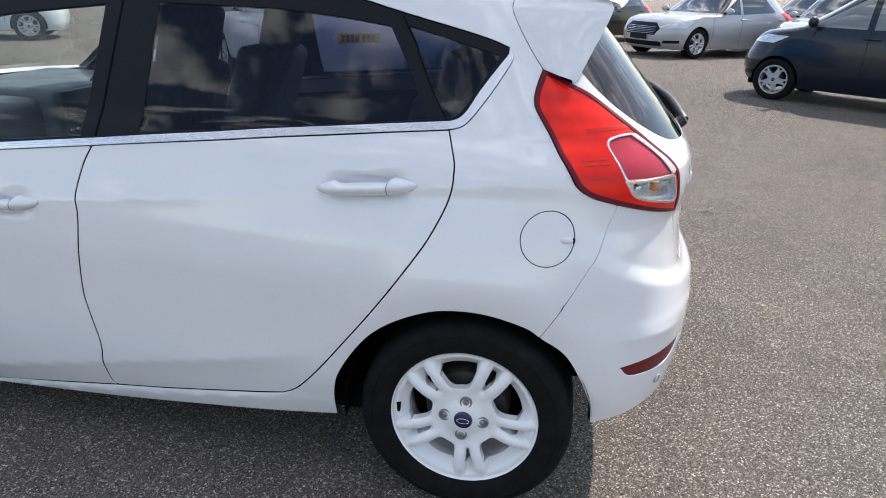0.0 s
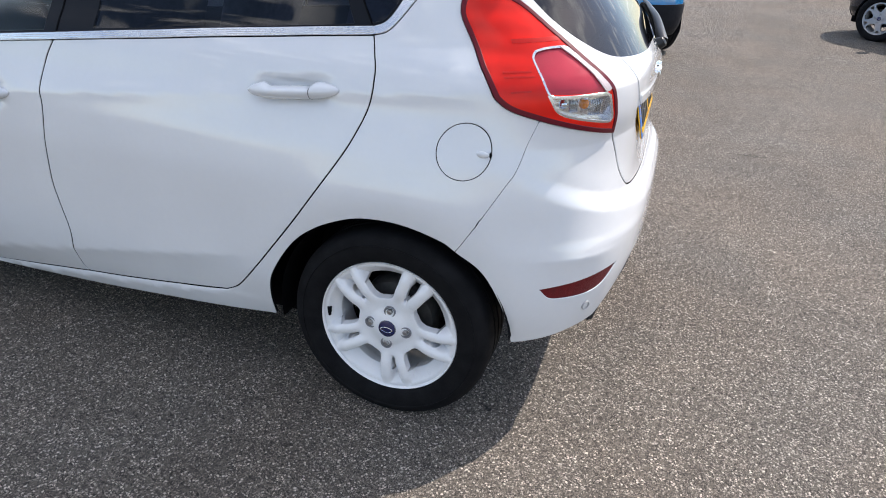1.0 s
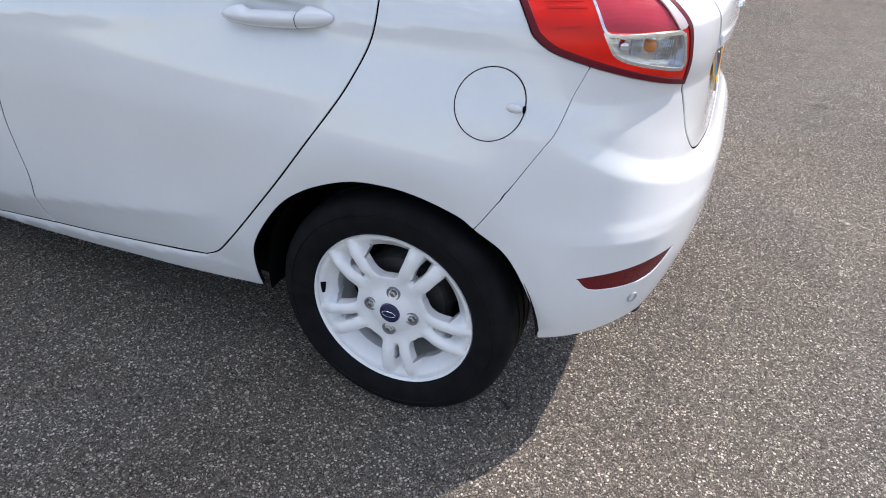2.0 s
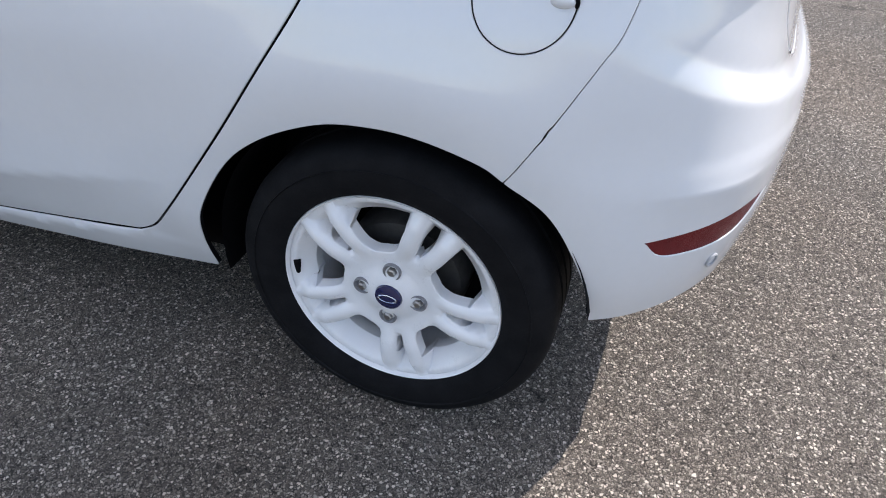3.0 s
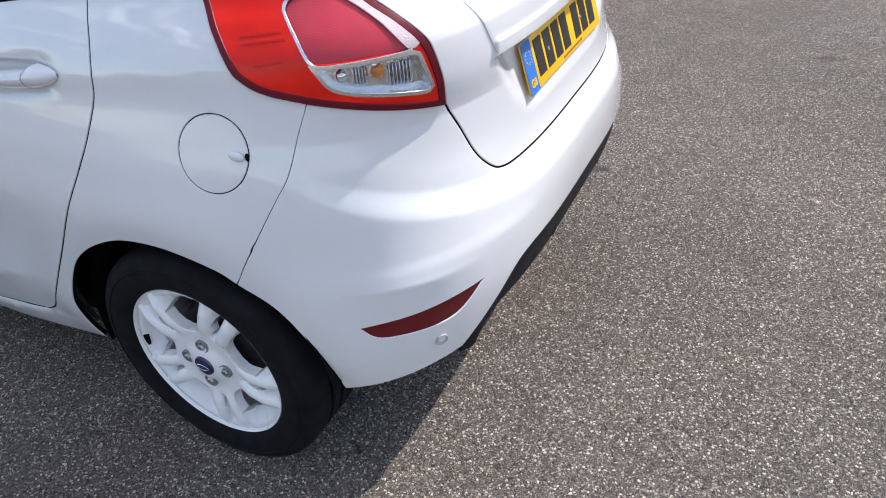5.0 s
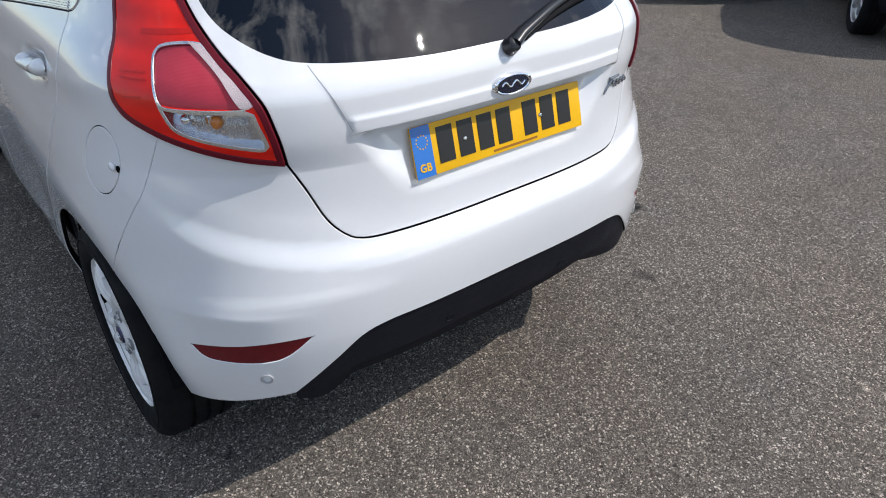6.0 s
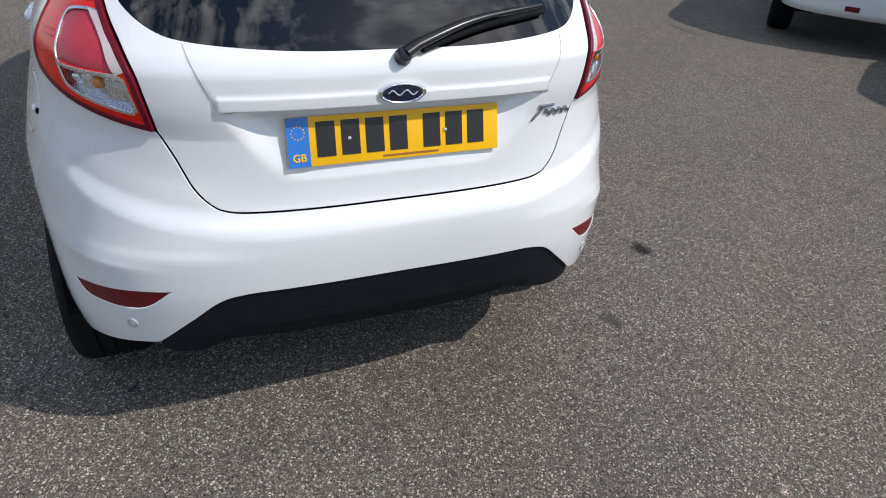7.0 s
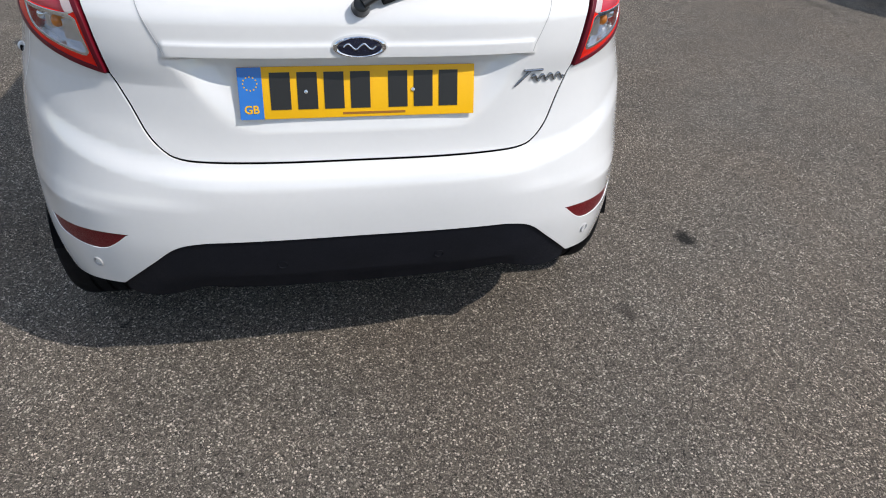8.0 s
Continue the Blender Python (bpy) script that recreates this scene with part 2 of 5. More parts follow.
def box_bm(size, centre, bevel=0.01, seg=2):
    bm = bmesh.new()
    bmesh.ops.create_cube(bm, size=1)
    bmesh.ops.scale(bm, vec=size, verts=bm.verts)
    if bevel:
        bmesh.ops.bevel(bm, geom=bm.edges[:], offset=bevel, segments=seg, affect="EDGES", profile=0.6)
    bmesh.ops.translate(bm, vec=centre, verts=bm.verts)
    return bm


def grid_bm(rows, close_u=False, close_v=False, bm=None):
    """A quad sheet through rows of points."""
    bm = bm or bmesh.new()
    vs = [[bm.verts.new(p) for p in r] for r in rows]
    nu, nv = len(vs), len(vs[0])
    for i in range(nu if close_u else nu - 1):
        for j in range(nv if close_v else nv - 1):
            a, b, c, d = vs[i][j], vs[(i + 1) % nu][j], vs[(i + 1) % nu][(j + 1) % nv], vs[i][(j + 1) % nv]
            if len({a, b, c, d}) == 4:
                bm.faces.new((a, b, c, d))
    return bm


def lathe_bm(profile, steps=64, bm=None):
    """Turns (radius, y) about the y axis."""
    rows = []
    for k in range(steps):
        a = 2 * math.pi * k / steps
        rows.append([(r * math.cos(a), y, r * math.sin(a)) for r, y in profile])
    return grid_bm(rows, close_u=True, bm=bm)


def ellipsoid_bm(centre, radii, seg=24):
    bm = bmesh.new()
    bmesh.ops.create_uvsphere(bm, u_segments=seg, v_segments=seg // 2, radius=1)
    bmesh.ops.scale(bm, vec=radii, verts=bm.verts)
    bmesh.ops.translate(bm, vec=centre, verts=bm.verts)
    return bm


def tube_bm(points, radius, sides=10, squash=1.0):
    """A round bar along points; radius may be one value or one a point."""
    rows = []
    pts = [Vector(p) for p in points]
    for i, p in enumerate(pts):
        d = (pts[min(i + 1, len(pts) - 1)] - pts[max(i - 1, 0)]).normalized()
        s = d.cross(Vector((0, 0, 1)))
        s = s.normalized() if s.length > 1e-3 else Vector((1, 0, 0))
        u = s.cross(d)
        r = float(radius[i] if isinstance(radius, (list, tuple)) else radius)
        rows.append([p + r * (math.cos(2 * math.pi * k / sides) * s + squash * math.sin(2 * math.pi * k / sides) * u) for k in range(sides)])
    bm = grid_bm(rows, close_v=True)
    bm.verts.ensure_lookup_table()
    n = len(rows)
    bm.faces.new([bm.verts[k] for k in range(sides)])
    bm.faces.new([bm.verts[(n - 1) * sides + k] for k in reversed(range(sides))])
    return bm


def pchip(tab):
    """A smooth curve through (place, value), without overshoot."""
    xs, ys = np.array([t[0] for t in tab], float), np.array([t[1] for t in tab], float)
    h = np.diff(xs)
    d = np.diff(ys) / h
    m = np.zeros(len(xs))
    m[0], m[-1] = d[0], d[-1]
    for i in range(1, len(xs) - 1):
        if d[i - 1] * d[i] > 0:
            w1, w2 = 2 * h[i] + h[i - 1], h[i] + 2 * h[i - 1]
            m[i] = (w1 + w2) / (w1 / d[i - 1] + w2 / d[i])

    def f(x):
        x = np.asarray(x, float)
        i = np.clip(np.searchsorted(xs, x) - 1, 0, len(xs) - 2)
        s = np.clip((x - xs[i]) / h[i], 0, 1)
        return ((2 * s**3 - 3 * s * s + 1) * ys[i] + (s**3 - 2 * s * s + s) * h[i] * m[i]
                + (3 * s * s - 2 * s**3) * ys[i + 1] + (s**3 - s * s) * h[i] * m[i + 1])
    return f


def step(a, b, x):
    t = np.clip((x - a) / (b - a), 0, 1)
    return t * t * (3 - 2 * t)


def ridge(d, above, below):
    """A soft crease at d = 0 that falls off over those lengths on its two sides."""
    return np.exp(-(np.sqrt(d * d + 2.5e-5) - 0.005) / np.where(d > 0, above, below))


class Skin:
    """A car's outer skin as a stack of level outlines. w: degrees round the rear from the middle (0) to the side (90), then on
    along the side at 71 a metre, then round the front; negative: the car's other side. z: height."""

    def __init__(self, xr, xf, b, n, xc, k, relief=None):
        self.xr, self.xf, self.b, self.n, self.k, self.xc, self.relief = pchip(xr), pchip(xf), pchip(b), pchip(n), pchip(k), xc, relief

    def wf(self, z):
        return 90 + 71 * (self.xc - (self.xf(z) + self.k(z)))

    def raw(self, w, z):
        w, z = np.asarray(w, float), np.asarray(z, float)
        s, v = np.where(w < 0, -1.0, 1.0), np.abs(w)
        b, n = self.b(z), self.n(z)
        wf = self.wf(z)
        rear, front = v < 90, v > wf
        f = np.radians(np.where(rear, v, np.where(front, np.clip(90 - (v - wf), 0, 90), 90)))
        a = np.where(front, self.k(z), self.xr(z) - self.xc)
        nn = np.where(front, 2.6, n)
        c, q = np.abs(np.cos(f)), np.abs(np.sin(f))
        r = (c**nn + q**nn) ** (-1 / nn)
        x = np.where(rear, self.xc + a * r * c, np.where(front, self.xf(z) + self.k(z) - a * r * c, self.xc - (v - 90) / 71))
        y = -s * b * r * q
        gx = np.where(front, -1.0, 1.0) * (r * c) ** (nn - 1) / a
        gy = -s * (r * q) ** (nn - 1) / b
        g = np.hypot(gx, gy)
        if self.relief is not None:
            d = self.relief(w, z, x)
            x, y = x + d * gx / g, y + d * gy / g
        return np.stack([x, y, z + 0 * x], -1)

    def __call__(self, w, z, off=0.0):
        w, z = np.asarray(w, float), np.asarray(z, float)
        p = self.raw(w, z)
        e = 0.12
        du = self.raw(w + e, z) - self.raw(w - e, z)
        dz = self.raw(w, z + 0.0015) - self.raw(w, z - 0.0015)
        n = np.cross(dz, du)
        n /= np.maximum(np.linalg.norm(n, axis=-1, keepdims=True), 1e-9)
        return p + off * n, n

    def front(self, v, z, off=0.0):
        """The same skin round the nose: v runs from -1 (one side) over 0 (the middle) to 1."""
        v, z = np.asarray(v, float), np.asarray(z, float)
        w = np.where(v < 0, -1.0, 1.0) * (self.wf(z) + 90 * (1 - np.minimum(np.abs(v), 1)))
        e = 0.004

        def at(v, z):
            return self.raw(np.where(v < 0, -1.0, 1.0) * (self.wf(z) + 90 * (1 - np.minimum(np.abs(v), 1))), z)
        p = self.raw(w, z)
        n = np.cross(at(v + e, z) - at(v - e, z), at(v, z + 0.0015) - at(v, z - 0.0015))
        n /= np.maximum(np.linalg.norm(n, axis=-1, keepdims=True), 1e-9)
        n *= np.sign(np.sum(n * np.array([-1.0, 0, 0.35]), -1, keepdims=True))
        return p + off * n, n


def curve(pts, spacing=0.008, scale=(0.014, 1.0)):
    """A smooth line through points (u, v); a third entry marks a sharp corner."""
    runs, run = [], []
    for i, p in enumerate(pts):
        run.append(np.array(p[:2], float))
        if len(p) > 2 and 0 < i < len(pts) - 1:
            runs.append(run)
            run = [np.array(p[:2], float)]
    runs.append(run)
    out = [runs[0][0]]
    sc = np.array(scale)
    for r in runs:
        q = [2 * r[0] - r[1]] + r + [2 * r[-1] - r[-2]]
        for i in range(1, len(q) - 2):
            p0, p1, p2, p3 = q[i - 1 : i + 3]
            n = max(int(np.linalg.norm((p2 - p1) * sc) / spacing), 1)
            for k in range(1, n + 1):
                t = k / n
                out.append(0.5 * (2 * p1 + (p2 - p0) * t + (2 * p0 - 5 * p1 + 4 * p2 - p3) * t * t + (3 * p1 - p0 - 3 * p2 + p3) * t**3))
    return np.array(out)


def join(*lines):
    """One closed outline of lines laid end to end."""
    out = []
    for a in lines:
        for p in np.atleast_2d(np.asarray(a, float)):
            if not out or np.linalg.norm(out[-1] - p) > 1e-4:
                out.append(p)
    if np.linalg.norm(out[0] - out[-1]) < 1e-4:
        out.pop()
    return np.array(out)


def inset(loop, d, scale=(0.014, 1.0)):
    """The outline drawn in by d metres (out: negative)."""
    sc = np.array(scale)
    p = loop * sc
    area = np.sum(p[:, 0] * np.roll(p[:, 1], -1) - np.roll(p[:, 0], -1) * p[:, 1])
    e = np.roll(p, -1, 0) - p
    e /= np.maximum(np.linalg.norm(e, axis=1, keepdims=True), 1e-9)
    nrm = np.stack([-e[:, 1], e[:, 0]], 1) * np.sign(area)
    v = nrm + np.roll(nrm, 1, 0)
    v /= np.maximum(np.linalg.norm(v, axis=1, keepdims=True), 1e-6)
    k = np.clip(np.sum(v * nrm, 1, keepdims=True), 0.4, 1)
    return (p + d * v / k) / sc


def inside(loops, q):
    """Which of the points q lie in the outline and in none of its holes."""
    odd = np.zeros(len(q), bool)
    for lp in loops:
        x0, y0 = lp[:, 0], lp[:, 1]
        x1, y1 = np.roll(x0, -1), np.roll(y0, -1)
        for k in range(0, len(q), 4000):
            px, py = q[k : k + 4000, :1], q[k : k + 4000, 1:]
            with np.errstate(divide="ignore", invalid="ignore"):
                cross = ((y0 > py) != (y1 > py)) & (px < (x1 - x0) * (py - y0) / (y1 - y0) + x0)
            odd[k : k + 4000] ^= cross.sum(1) % 2 == 1
    return odd


def panel(name, loops, surf, material, parent=None, off=0.0, thick=0.013, grid=0.015, lip=0.002, scale=(0.014, 1.0), label="", gap_shade=None, inward=None):
    """A sheet cut to outlines (the first is the edge, the rest are holes) and laid on a skin, with a rounded, turned-in rim (along inward, where given)."""
    sc = np.array(scale)
    loops = [np.asarray(lp, float) * sc for lp in (loops if isinstance(loops, list) else [loops])]
    verts, edges = [], []
    for lp in loops:
        k = len(verts)
        verts += list(lp)
        edges += [(k + i, k + (i + 1) % len(lp)) for i in range(len(lp))]
    edge_pts = np.array(verts)
    lo, hi = edge_pts.min(0), edge_pts.max(0)
    gx, gy = np.meshgrid(np.arange(lo[0] + grid / 2, hi[0], grid), np.arange(lo[1] + grid / 2, hi[1], grid))
    gx[1::2] += grid / 2
    q = np.stack([gx.ravel(), gy.ravel()], 1)
    q = q[inside(loops, q)] if len(q) else q
    keep = np.ones(len(q), bool)
    for k in range(0, len(q), 2000):
        d = np.min(np.sum((q[k : k + 2000, None] - edge_pts[None]) ** 2, -1), 1)
        keep[k : k + 2000] = d > (0.45 * grid) ** 2
    pts = [Vector(p) for p in verts] + [Vector(p) for p in q[keep]]
    vo, _, fo, *_ = geometry.delaunay_2d_cdt(pts, edges, [], 0, 1e-7)
    uv = np.array([tuple(v) for v in vo])
    tri = np.array([f for f in fo if len(f) == 3])
    tri = tri[inside(loops, uv[tri].mean(1))]
    used = np.unique(tri)
    back = -np.ones(len(uv), int)
    back[used] = np.arange(len(used))
    uv, tri = uv[used], back[tri]
    pos, nrm = surf(uv[:, 0] / sc[0], uv[:, 1] / sc[1], off)
    fn = np.cross(pos[tri[:, 1]] - pos[tri[:, 0]], pos[tri[:, 2]] - pos[tri[:, 0]])
    flip = np.sum(fn * nrm[tri[:, 0]], 1) < 0
    tri[flip] = tri[flip][:, ::-1]
    count = {}
    for a, b, c in tri:
        for e in ((a, b), (b, c), (c, a)):
            count[e] = 1
    rim = [e for e in count if (e[1], e[0]) not in count]
    out = np.zeros_like(pos)
    for a, b in rim:
        t = np.cross(pos[b] - pos[a], nrm[a])
        out[a] += t
        out[b] += t
    ids = sorted({a for e in rim for a in e})
    out /= np.maximum(np.linalg.norm(out, axis=1, keepdims=True), 1e-9)
    n0, m = len(pos), len(ids)
    at = {v: i for i, v in enumerate(ids)}
    T, N, P = out[ids], nrm[ids], pos[ids]
    if inward is not None:
        N = np.zeros_like(N) - np.array(inward)
        T = T - np.sum(T * N, 1, keepdims=True) * N
        T /= np.maximum(np.linalg.norm(T, axis=1, keepdims=True), 1e-9)
    allp = np.concatenate([pos, P, P + 0.6 * lip * T - 0.4 * lip * N, P + lip * T - lip * N - 0.0005 * N, P + lip * T - thick * N])
    alln = np.concatenate([nrm, nrm[ids], 0.7 * T + 0.7 * N, T, T])
    faces = [tuple(int(i) for i in t) for t in tri]
    for a, b in rim:
        i, j = at[a], at[b]
        for k in range(3):
            faces.append((n0 + k * m + j, n0 + k * m + i, n0 + (k + 1) * m + i, n0 + (k + 1) * m + j))
    me = bpy.data.meshes.new(name)
    me.from_pydata(allp.tolist(), [], faces)
    me.polygons.foreach_set("use_smooth", np.ones(len(me.polygons), bool))
    me.normals_split_custom_set_from_vertices((alln / np.maximum(np.linalg.norm(alln, axis=1, keepdims=True), 1e-9)).tolist())
    me.materials.append(material)
    # shade in the shut gaps put into the colour: dark inner rim wall
    if gap_shade:
        me.materials.append(gap_shade)
        mi = np.zeros(len(me.polygons), np.int32)
        mi[len(tri) + 2 :: 3] = 1
        me.polygons.foreach_set("material_index", mi)
    ob = part(name, me, material, parent, label)
    ob.cycles.shadow_terminator_geometry_offset, ob.cycles.shadow_terminator_offset = 0.4, 0.12
    return ob


def mirror(loop):
    return loop * np.array([-1.0, 1.0])


def ring_loop(cu, cv, ru, rv, n=48):
    a = np.linspace(0, 2 * math.pi, n, endpoint=False)
    return np.stack([cu + ru * np.cos(a), cv + rv * np.sin(a)], 1)


# ---- ground ----
def ground():
    bm = bmesh.new()
    rows = []
    for x in (-300, -60, -20, -8, -3, 0, 3, 8, 20, 60, 300):
        rows.append([(x, y, 0.0) for y in (-300, -60, -20, -8, -3, 0, 3, 8, 20, 60, 300)])
    grid_bm(rows, bm=bm)
    return tagged(part("ground", bm, asphalt("worn_asphalt")), "worn grey car park asphalt with pale stone chips", "car park", kind="structure")


ground()


# ---- the white hatchback ----
BUMPER_LINE = pchip([(0.15, 0.56), (0.30, 0.60), (0.40, 0.622), (0.50, 0.640), (0.58, 0.643), (0.63, 0.640), (0.655, 0.629), (0.672, 0.604), (0.69, 0.594), (0.76, 0.584),
                     (0.85, 0.580), (0.93, 0.585), (0.985, 0.582)])


SILL_TOP = pchip([(100, 0.300), (113.7, 0.297), (126.8, 0.271), (140.5, 0.246), (153.0, 0.228), (169.9, 0.199), (186.0, 0.172), (195.0, 0.171), (214.0, 0.190)])


def hatch_relief(w, z, x):
    """What stands proud of the smooth skin (metres): flares, creases, the plate's hollow, the handles' dishes."""
    v = np.abs(w)
    d = 0.009 * np.exp(-(((np.hypot(x, z - 0.29) - 0.40) / 0.075) ** 2)) * step(44, 56, v) * step(0.2, 0.4, z)
    d = d + 0.009 * np.exp(-(((np.hypot(x + 2.489, z - 0.29) - 0.41) / 0.065) ** 2)) * step(0.2, 0.4, z)
    d = d - 0.005 * np.exp(-(((z - 0.66) / 0.14) ** 2)) * step(104, 140, v) * step(-2.2, -1.9, x)
    d = d + 0.003 * np.exp(-(((v - 102) / 14) ** 2)) * step(0.22, 0.42, z) * step(0.88, 0.66, z)
    low = 0.417 + 0.180 * (x + 0.60)
    d = d + 0.012 * ridge(z - low, 0.10, 0.05) * step(-0.36, -0.62, x) * step(-2.2, -2.0, x)
    # the sill stands out a little under the doors
    brink = SILL_TOP(np.clip(v, 100, 214))
    under = step(100, 126, v) * step(216, 213, v)
    d = d + 0.009 * step(brink + 0.001, brink - 0.017, z) * under
    high = 0.951 + 0.1127 * (x + 0.091)
    d = d + 0.007 * ridge(z - high, 0.06, 0.035) * step(50, 70, v) * step(-2.6, -2.3, x)
    # bumper: the shoulder climbs towards the corners, and a crease runs above the reflectors
    rise = 0.655 + 0.085 * np.clip((v - 24) / 25, 0, 1.9) ** 2
    zs = z - (rise - 0.655)
    even = 0.643 - 0.233 * np.clip(z - 0.58, 0, 0.27)
    recess = -0.020 * step(0.638, 0.695, zs) * step(0.90, 0.74, zs)
    shelf = even + step(70, 34, v) * recess - BUMPER_LINE(np.clip(z, 0.2, 0.85))
    c, q = np.abs(np.cos(np.radians(np.minimum(v, 90)))), np.abs(np.sin(np.radians(np.minimum(v, 90))))
    r = (c**3.3 + q**3.3) ** (-1 / 3.3)
    lean = (r * c) ** 2.3 / np.hypot((r * c) ** 2.3, (r * q) ** 2.3)
    d = d + shelf * r * c * lean * step(20, 32, v) * step(0.57, 0.61, z)
    d = d + 0.009 * np.exp(-(((v - 45) / 7) ** 2)) * ridge(z - (0.560 + 0.0003 * (v - 40)), 0.024, 0.045)
    # tailgate: a hollow for the plate under a bar, and a middle that stands proud between two creases
    half = 20.0 + (z - 0.77) / 0.144 * 7.6
    d = d - 0.033 * np.clip((z - 0.750) / 0.140, 0, 1) * step(0.919, 0.911, z) * step(half + 0.8, half - 5.0, v)
    d = d + 0.0055 * step(0.909, 0.917, z) * step(0.954, 0.945, z) * step(28.6, 27.6, v)
    fold = 27.7 + (z - 0.925) * 44.0
    d = d + 0.0020 * step(fold + 0.5, fold - 0.5, v) * step(0.910, 0.920, z) * step(1.042, 1.010, z)
    # the tail lamps swell
    d = d + 0.016 * np.exp(-(((v - 48) / 7.5) ** 2) - (((z - 1.075) / 0.07) ** 2))
    # dishes behind the door handles
    for cx, cz in ((-0.287, 0.934), (-1.366, 0.801)):
        d = d - 0.020 * np.exp(-(((x - cx) / 0.100) ** 4) - (((z - cz - 0.095 * (x - cx)) / 0.030) ** 4)) * step(70, 80, v)
    return d


HATCH = Skin(
    xr=[(0.15, 0.56), (0.30, 0.60), (0.40, 0.622), (0.50, 0.640), (0.58, 0.643), (0.63, 0.640), (0.655, 0.629), (0.672, 0.604), (0.69, 0.594), (0.76, 0.584),
        (0.85, 0.580), (0.93, 0.585), (0.985, 0.582), (1.02, 0.566), (1.032, 0.5556), (1.06, 0.5315), (1.156, 0.4475), (1.24, 0.3725), (1.30, 0.317), (1.38, 0.241), (1.43, 0.192)],
    xf=[(0.15, -3.10), (0.30, -3.25), (0.50, -3.31), (0.65, -3.30), (0.75, -3.22), (0.82, -3.0), (0.88, -2.7), (0.93, -2.62), (0.97, -2.48),
        (1.0, -2.42), (1.2, -2.06), (1.41, -1.62), (1.43, -1.575)],
    b=[(0.12, 0.725), (0.20, 0.767), (0.30, 0.798), (0.40, 0.812), (0.55, 0.818), (0.68, 0.822), (0.78, 0.810), (0.85, 0.792), (0.92, 0.770), (0.968, 0.759),
       (1.003, 0.748), (1.035, 0.731), (1.07, 0.707), (1.135, 0.676), (1.20, 0.645), (1.30, 0.598), (1.40, 0.548), (1.43, 0.528)],
    n=[(0.15, 4.0), (0.40, 3.8), (0.50, 3.6), (0.70, 3.3), (0.85, 3.35), (0.93, 3.5), (0.985, 3.55), (1.05, 3.4), (1.12, 3.3), (1.2, 3.2), (1.43, 3.2)],
    k=[(0.15, 0.75), (0.5, 0.75), (0.9, 0.70), (1.0, 0.40), (1.43, 0.35)],
    xc=-0.20, relief=hatch_relief)

DOOR_REAR = [(81.1, 1.083), (80.5, 1.046), (80.0, 1.011), (80.0, 0.985), (80.1, 0.951), (80.9, 0.907), (82.4, 0.857), (84.7, 0.798), (89.2, 0.706), (94.5, 0.601), (100.3, 0.494), (105.2, 0.406), (109.5, 0.336), (111.6, 0.312), (113.7, 0.297)]
DOOR_LOW = [(113.7, 0.297), (126.8, 0.271), (140.5, 0.246), (153.0, 0.228)]
DOOR_SPLIT = [(151.9, 0.981), (153.7, 0.931), (154.7, 0.877), (155.0, 0.836), (154.7, 0.796), (155.0, 0.728), (155.6, 0.641), (155.8, 0.552), (154.9, 0.479), (153.9, 0.413), (153.7, 0.374), (154.1, 0.326), (154.2, 0.274), (154.0, 0.243), (153.0, 0.228)]
BELT_REAR = [(81.1, 1.083), (91.7, 1.070), (102.3, 1.055), (115.3, 1.037), (126.2, 1.020), (139.2, 1.001), (151.9, 0.981)]
BELT_FRONT = [(151.9, 0.981), (162.5, 0.965), (172.8, 0.949), (195.0, 0.915), (214.0, 0.881)]
DLO_END = [(81.1, 1.083), (78.6, 1.092), (76.6, 1.111), (73.0, 1.157), (68.6, 1.212), (66.1, 1.242), (64.9, 1.260), (65.1, 1.281)]
DLO_TOP = [(65.1, 1.281), (68.2, 1.295), (73.7, 1.311), (81.4, 1.328), (90.1, 1.345), (95.6, 1.363), (104.7, 1.387), (126.0, 1.393), (150.0, 1.384), (164.0, 1.376), (178.0, 1.362), (190.0, 1.318), (200.0, 1.225), (208.0, 1.110), (213.5, 0.990), (214.0, 0.881)]
DOOR_NOSE = [(214.0, 0.881), (219.0, 0.796), (219.0, 0.600), (217.0, 0.400), (214.0, 0.190)]
DOOR_LOW_FRONT = [(214.0, 0.190), (195.0, 0.171), (186.0, 0.172), (169.9, 0.199), (153.0, 0.228)]
LAMP_OUT = [(58.9, 1.232), (61.0, 1.202), (62.5, 1.175), (63.1, 1.156), (63.2, 1.136), (62.2, 1.085), (61.4, 1.031), (60.1, 0.981), (59.0, 0.961), (56.8, 0.941), (52.2, 0.9205)]
LAMP_LOW = [(52.2, 0.9205), (49.6, 0.9105), (45.1, 0.8945), (40.3, 0.879), (35.6, 0.866)]
LAMP_IN = [(35.6, 0.866), (37.2, 0.934), (38.7, 0.988), (41.2, 1.032), (43.8, 1.068), (46.8, 1.117), (50.2, 1.170), (53.7, 1.198), (58.9, 1.232)]
SEAM = [(52.2, 0.9205), (54.05, 0.8112), (55.87, 0.7625), (57.84, 0.716), (58.95, 0.6919), (59.76, 0.6771), (60.96, 0.6622), (62.0, 0.6472), (62.77, 0.6314), (63.43, 0.6154), (64.08, 0.5987), (64.9, 0.579)]
ARCH_FORE = [(64.9, 0.579), (67.2, 0.604), (72.5, 0.630), (77.6, 0.637), (83.5, 0.625), (90.6, 0.578), (96.0, 0.514), (100.9, 0.407), (102.3, 0.328), (102.5, 0.238)]
ARCH_AFT = [(53.9, 0.304), (55.1, 0.372), (57.9, 0.460), (60.9, 0.533), (64.9, 0.579)]
